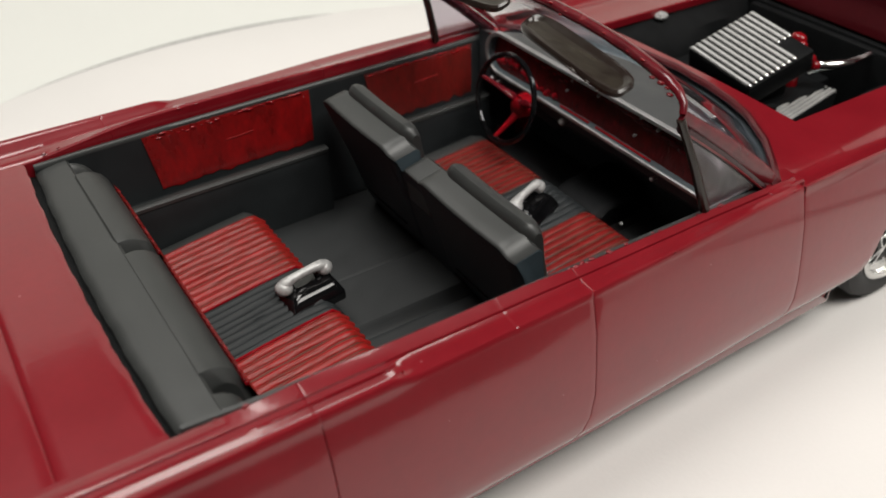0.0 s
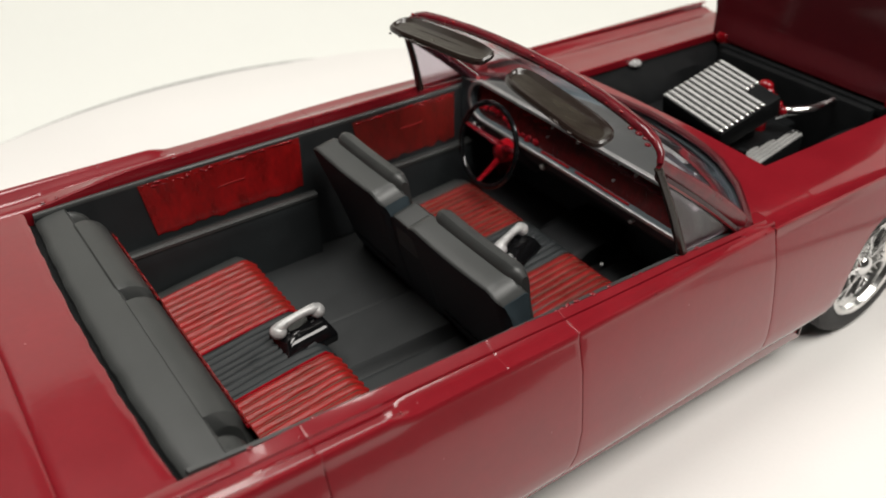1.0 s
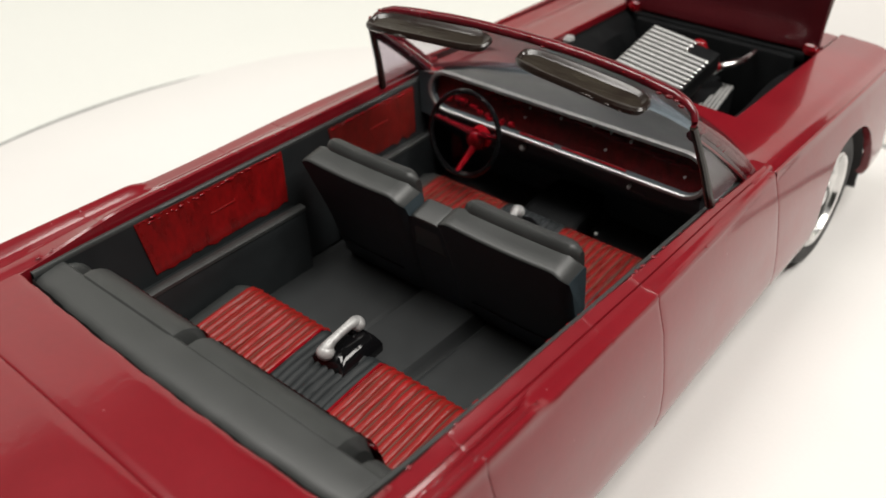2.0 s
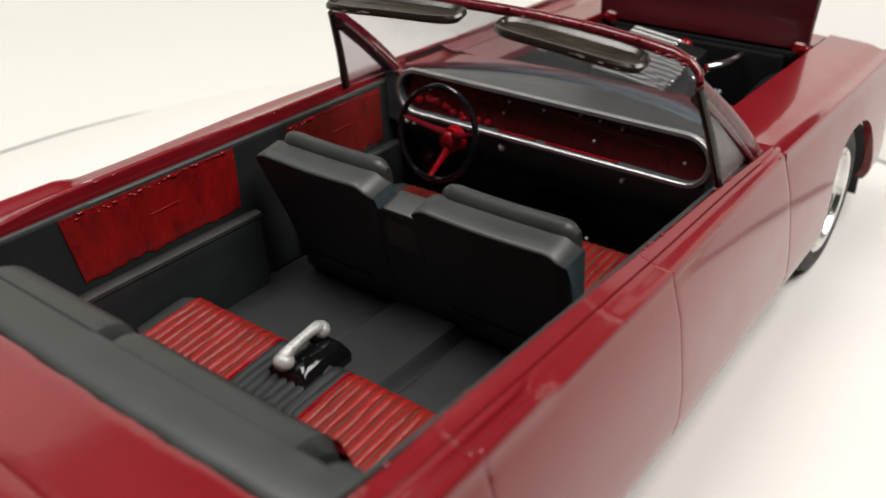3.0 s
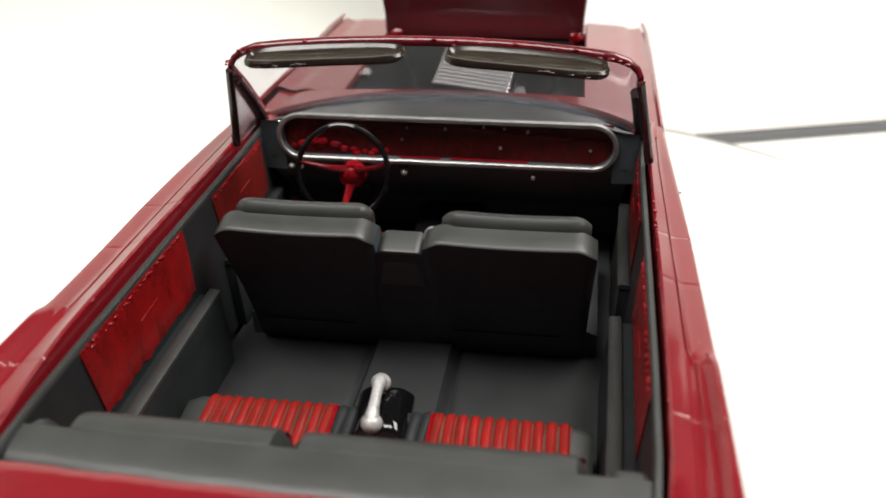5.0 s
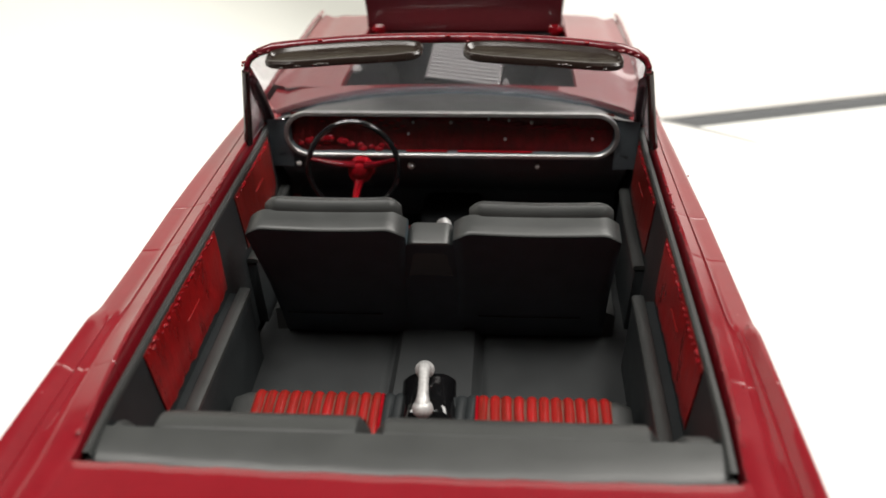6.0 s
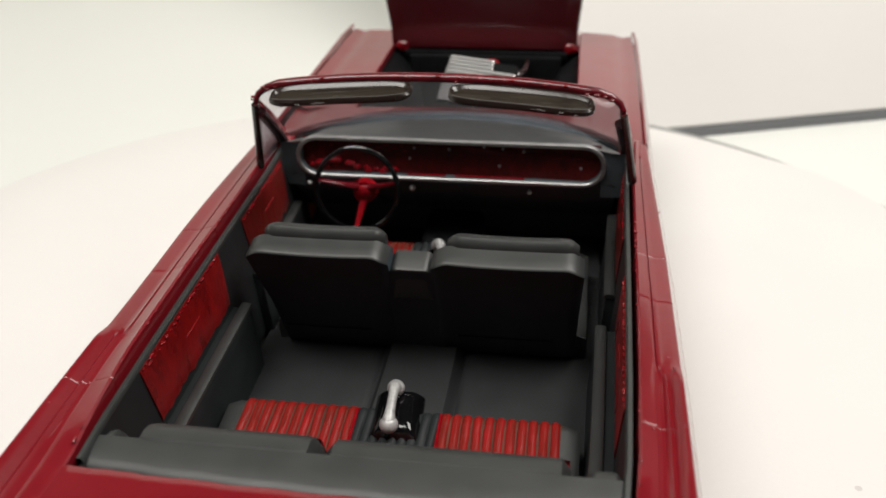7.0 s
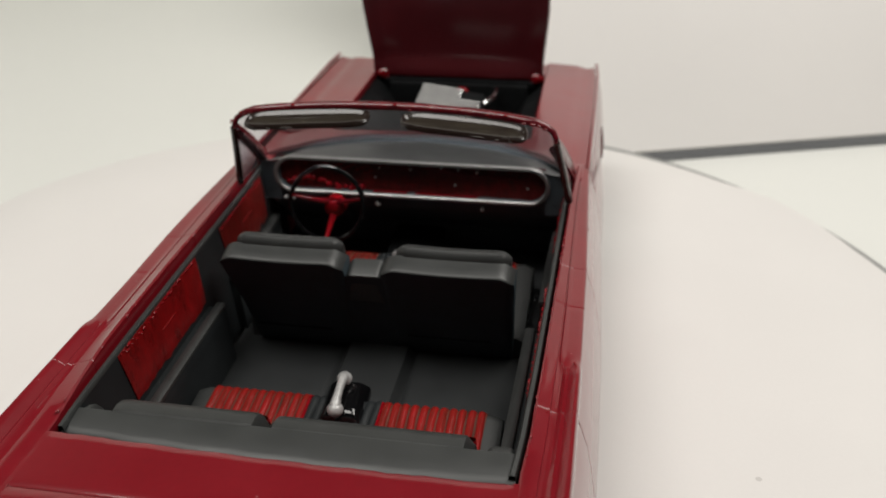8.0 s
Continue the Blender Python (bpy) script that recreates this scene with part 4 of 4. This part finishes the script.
def rib_strip(xc, w, h, back, front, z, seed):
    """One padded rib of a red insert, a little crooked, worn thin towards its ends."""
    rows = []
    ys = [(y, cushion_z(y, front, back, z)) for y in steps(back + 0.5, front, 20)] + [(front + 0.28, z - 2.0), (front + 0.22, z - 2.7)]
    for k, (y, zz) in enumerate(ys):
        off = 0.16 * noise.noise(Vector((y * 0.16, seed, 2.0))) + 0.05 * noise.noise(Vector((y * 0.6, seed, 7.0)))
        ww = w * (1 + 0.12 * noise.noise(Vector((y * 0.35, seed, 4.0))))
        hh = h * (1 + 0.25 * noise.noise(Vector((y * 0.2, seed, 11.0))))
        tip = 0.8 * hh if k >= 20 else 0.0
        rows.append([(xc + off + ww * u, y + tip * v, zz + hh * v) for u, v in ((-1, -0.1), (-0.8, 0.5), (-0.4, 0.9), (0.0, 1.0), (0.4, 0.9), (0.8, 0.5), (1, -0.1))])
    return grid(rows)


def red_insert(x0, x1, back, front, z, n, h, parent, mat):
    base = part("seat_insert", ribbed(x0, x1, back, front, z, n, 0.04, 0.05), GROOVE, parent, "red ribbed seat insert with dark worn grooves")
    pitch = (x1 - x0) / n
    for k in range(n):
        part("rib", rib_strip(x0 + pitch * (k + 0.5), pitch * 0.44, h, back, front, z, x0 + k * 1.7), mat, base)


part("cushion", cushion(-25.8, 25.8, 13.0, 31.3, 17.4, FLOOR), VINYL, rear)
red_insert(-23.0, -6.1, 13.0, 31.35, 17.4, 11, 0.50, rear, RIBRED)
red_insert(6.1, 23.2, 13.0, 31.35, 17.4, 11, 0.50, rear, RIBRED)
part("seat_insert", ribbed(-6.0, 6.0, 13.0, 31.35, 17.4, 9, 0.42, 0.06), DARKVINYL, rear, "charcoal ribbed seat centre")


for x in (-6.1, 6.1):
    part("piping", tube([(x, y, cushion_z(y, 31.35, 13.0, 17.4) + 0.30) for y in steps(14, 31.0, 16)], 0.24, 6), REDGLOSS, rear)


# ---------------------------------------------------------------- front seat
front_seat = part("front_seat", cushion(-26.5, 26.5, 55.0, 79.4, 17.0, FLOOR), VINYL, car, "charcoal split front bench with red ribbed inserts")
red_insert(-22.8, -6.4, 56.0, 79.4, 17.0, 12, 0.13, front_seat, WORNSHADED)
red_insert(6.2, 23.0, 56.0, 79.4, 17.0, 12, 0.17, front_seat, WORNSHADED)
part("seat_insert", ribbed(-6.2, 6.0, 56.0, 79.4, 17.0, 9, 0.32, 0.06), DARKVINYL, front_seat, "charcoal ribbed seat centre")


def taper(x, x0, x1, z):
    """The backrests narrow downwards along their outer edge, the driver's more."""
    return lerp(x, x1, 0.11 * smooth(32, 12, z)) if x0 < -5 else lerp(x, x0, 0.03 * smooth(32, 12, z))


def shell_row(x, x0, x1, lift, section):
    """One cross-section of a backrest at x, rounded towards its two ends."""
    e = min(x - x0, x1 - x)
    edge = (1 - min(1, e / 1.5)) ** 2.2
    corner = (1 - min(1, e / 3.2)) ** 2.4
    bow = 0.45 * math.cos((x - (x0 + x1) / 2) / (x1 - x0) * math.pi)
    row = []
    for y, z in section:
        up = smooth(27, 33, z)
        row.append((taper(x, x0, x1, z), y + edge * smooth(54, 50, y) - 0.5 * bow, z + (lift - bow * 0.55) * up - 1.9 * corner * smooth(30, 33, z)))
    return row


SHELL_BACK = [(53.4, 12.6), (52.5, 14.5), (50.5, 21), (48.0, 28), (46.65, 31.7), (46.45, 32.35)]


TOP_BAND = [(46.45, 32.35), (46.55, 32.55), (46.9, 32.75), (48.4, 33.1), (50.3, 33.5), (51.0, 33.1)]


def seat_back(x0, x1, lift):
    """One half of the front backrest: a rear shell with a broad sloping top."""
    section = [(54.6, FLOOR + 0.2)] + SHELL_BACK + TOP_BAND[1:] + [(53.4, 22), (56.5, FLOOR + 0.2)]
    return capped([shell_row(x, x0, x1, lift, section) for x in steps(x0, x1, 48)])


def pad(x0, x1, lift):
    sec = [(50.0, 30), (49.8, 33.3), (50.1, 34.3), (50.7, 34.85), (51.5, 34.9), (52.4, 34.5), (53.0, 33.4), (54.3, 28), (57.4, 18), (56, 16)]
    rows = []
    for u in steps(0, 1, 40):
        x = lerp(x0, x1, u)
        e = min(u, 1 - u) * (x1 - x0)
        k = (1 - min(1, e / 2.4)) ** 2.4
        bow = 0.28 * math.cos((u - 0.5) * math.pi)
        rows.append([(x, lerp(y, 52.2, 0.5 * k), z + (lift - bow) * smooth(28, 34, z) - 1.4 * k * smooth(30, 35, z)) for y, z in sec])
    return capped(rows)


for x0, x1, lift in ((-27.2, -4.5, 0.5), (2.1, 25.4, 0.1)):
    half = part("backrest", seat_back(x0, x1, lift), SHELLBLACK, front_seat, "charcoal front backrest half")
    part("top_band", grid([[(x, y - 0.04, z + 0.07) for x, y, z in shell_row(xx, x0, x1, lift, TOP_BAND)] for xx in steps(x0 + 0.05, x1 - 0.05, 46)]), VINYL, half, "grey satin top of the backrest")
    part("pad", pad(x0 + 2.2, x1 - 0.9, lift + 0.1), VINYL, half)
    part("back_shell", grid([[(x, y - 0.1, z) for x, y, z in shell_row(xx, x0, x1, lift, SHELL_BACK)] for xx in steps(x0 + 0.2, x1 - 0.2, 46)]), SHELLBLACK, half, "black seat back shell")
    part("seam", tube([(x, 51.95 - 0.22 * math.cos((x - (x0 + x1) / 2) / (x1 - x0) * math.pi), 15.4) for x in steps(x0 + 3.5, x1 - 4.5, 12)], 0.12, 6), ENGINE, half)
part("armrest", join(roll(-4.7, 2.3, [(49.6, 24), (48.3, 29.6), (48.35, 29.9), (48.7, 30.15), (52.4, 31.0), (53.2, 30.4), (53.7, 29), (56, 16)], 14)), VINYL, front_seat, "charcoal centre armrest")
part("armrest_back", grid([[(x, y, z) for y, z in ((48.25, 29.6), (49.2, 26.0), (51.4, 18.5), (53.7, FLOOR + 0.8))] for x in steps(-6.0, 3.2, 8)]), SHELLBLACK, front_seat)
part("gear_hump", roll(-6.0, 5.6, [(80, FLOOR), (80.5, 13.5), (83, 14.6), (90, 15.2), (94, 15.5), (94, FLOOR)], 16), ENGINE, car, "black hump under the dash")
part("floor_stud", ball((9.5, 83.5, 14.0), 0.35, 10), DULL, car)


# ---------------------------------------------------------------- toy telephones on the seats
def telephone(at, turn, slope, group):
    m = Matrix.Translation(at) @ pose(0, 0, 0, slope, 0, turn)
    ob = thing("toy_telephone", at, "tiny black toy telephone with a silver handset on a car seat", "telephone", group)
    rings = []
    for z, hx, y0, y1, r in ((-0.6, 3.5, -4.5, 4.5, 0.6), (0.5, 3.55, -4.55, 4.5, 0.6), (0.9, 3.45, -4.4, 4.4, 0.7), (1.9, 2.7, -3.6, 4.0, 0.7), (2.3, 2.35, -3.0, 3.7, 0.7), (2.5, 1.7, -2.2, 3.0, 0.5)):
        ring = []
        for cx, cy, t0 in ((hx - r, y1 - r, 0), (-hx + r, y1 - r, 90), (-hx + r, y0 + r, 180), (hx - r, y0 + r, 270)):
            for k in range(5):
                t = radians(t0 + 22.5 * k)
                ring.append(m @ Vector((cx + 0.35 + r * math.cos(t), cy + r * math.sin(t), z)))
        rings.append(ring)
    body = part("phone_body", capped(rings), GLOSSBLACK, ob, "glossy black telephone body")
    part("dial", cylinder(m @ Vector((1.5, -1.2, 1.6)), m @ Vector((1.62, -1.3, 2.55)), 0.9, 0.6, 16), GLOSSBLACK, body)
    for yy in (2.2, -2.4):
        part("cradle", block(-0.9, 0.5, yy - 0.5, yy + 0.5, 1.6, 3.0, 0.25, 2, m), GLOSSBLACK, body)
    path = [m @ Vector((-0.2, y, z)) for y, z in ((-3.9, 3.0), (-3.0, 3.6), (-1.8, 3.95), (0, 4.1), (1.8, 4.1), (3.0, 3.85), (3.8, 3.3))]
    hs = tube(path, [0.85, 0.95, 0.72, 0.66, 0.72, 0.95, 0.9], 12)
    part("handset", join(hs, ball(m @ Vector((-0.2, -3.4, 2.95)), 1.35, 16, (1, 1, 0.9)), ball(m @ Vector((-0.2, 3.4, 3.25)), 1.3, 16, (1, 1, 0.9))), PHONEGREY, ob, "pale silver handset")
    return ob


telephone((-0.5, 29.2, 16.4), 2.0, 5.0, "toy telephones on the seats")
telephone((0.3, 70.0, 16.3), 18.0, 2.0, "toy telephones on the seats")
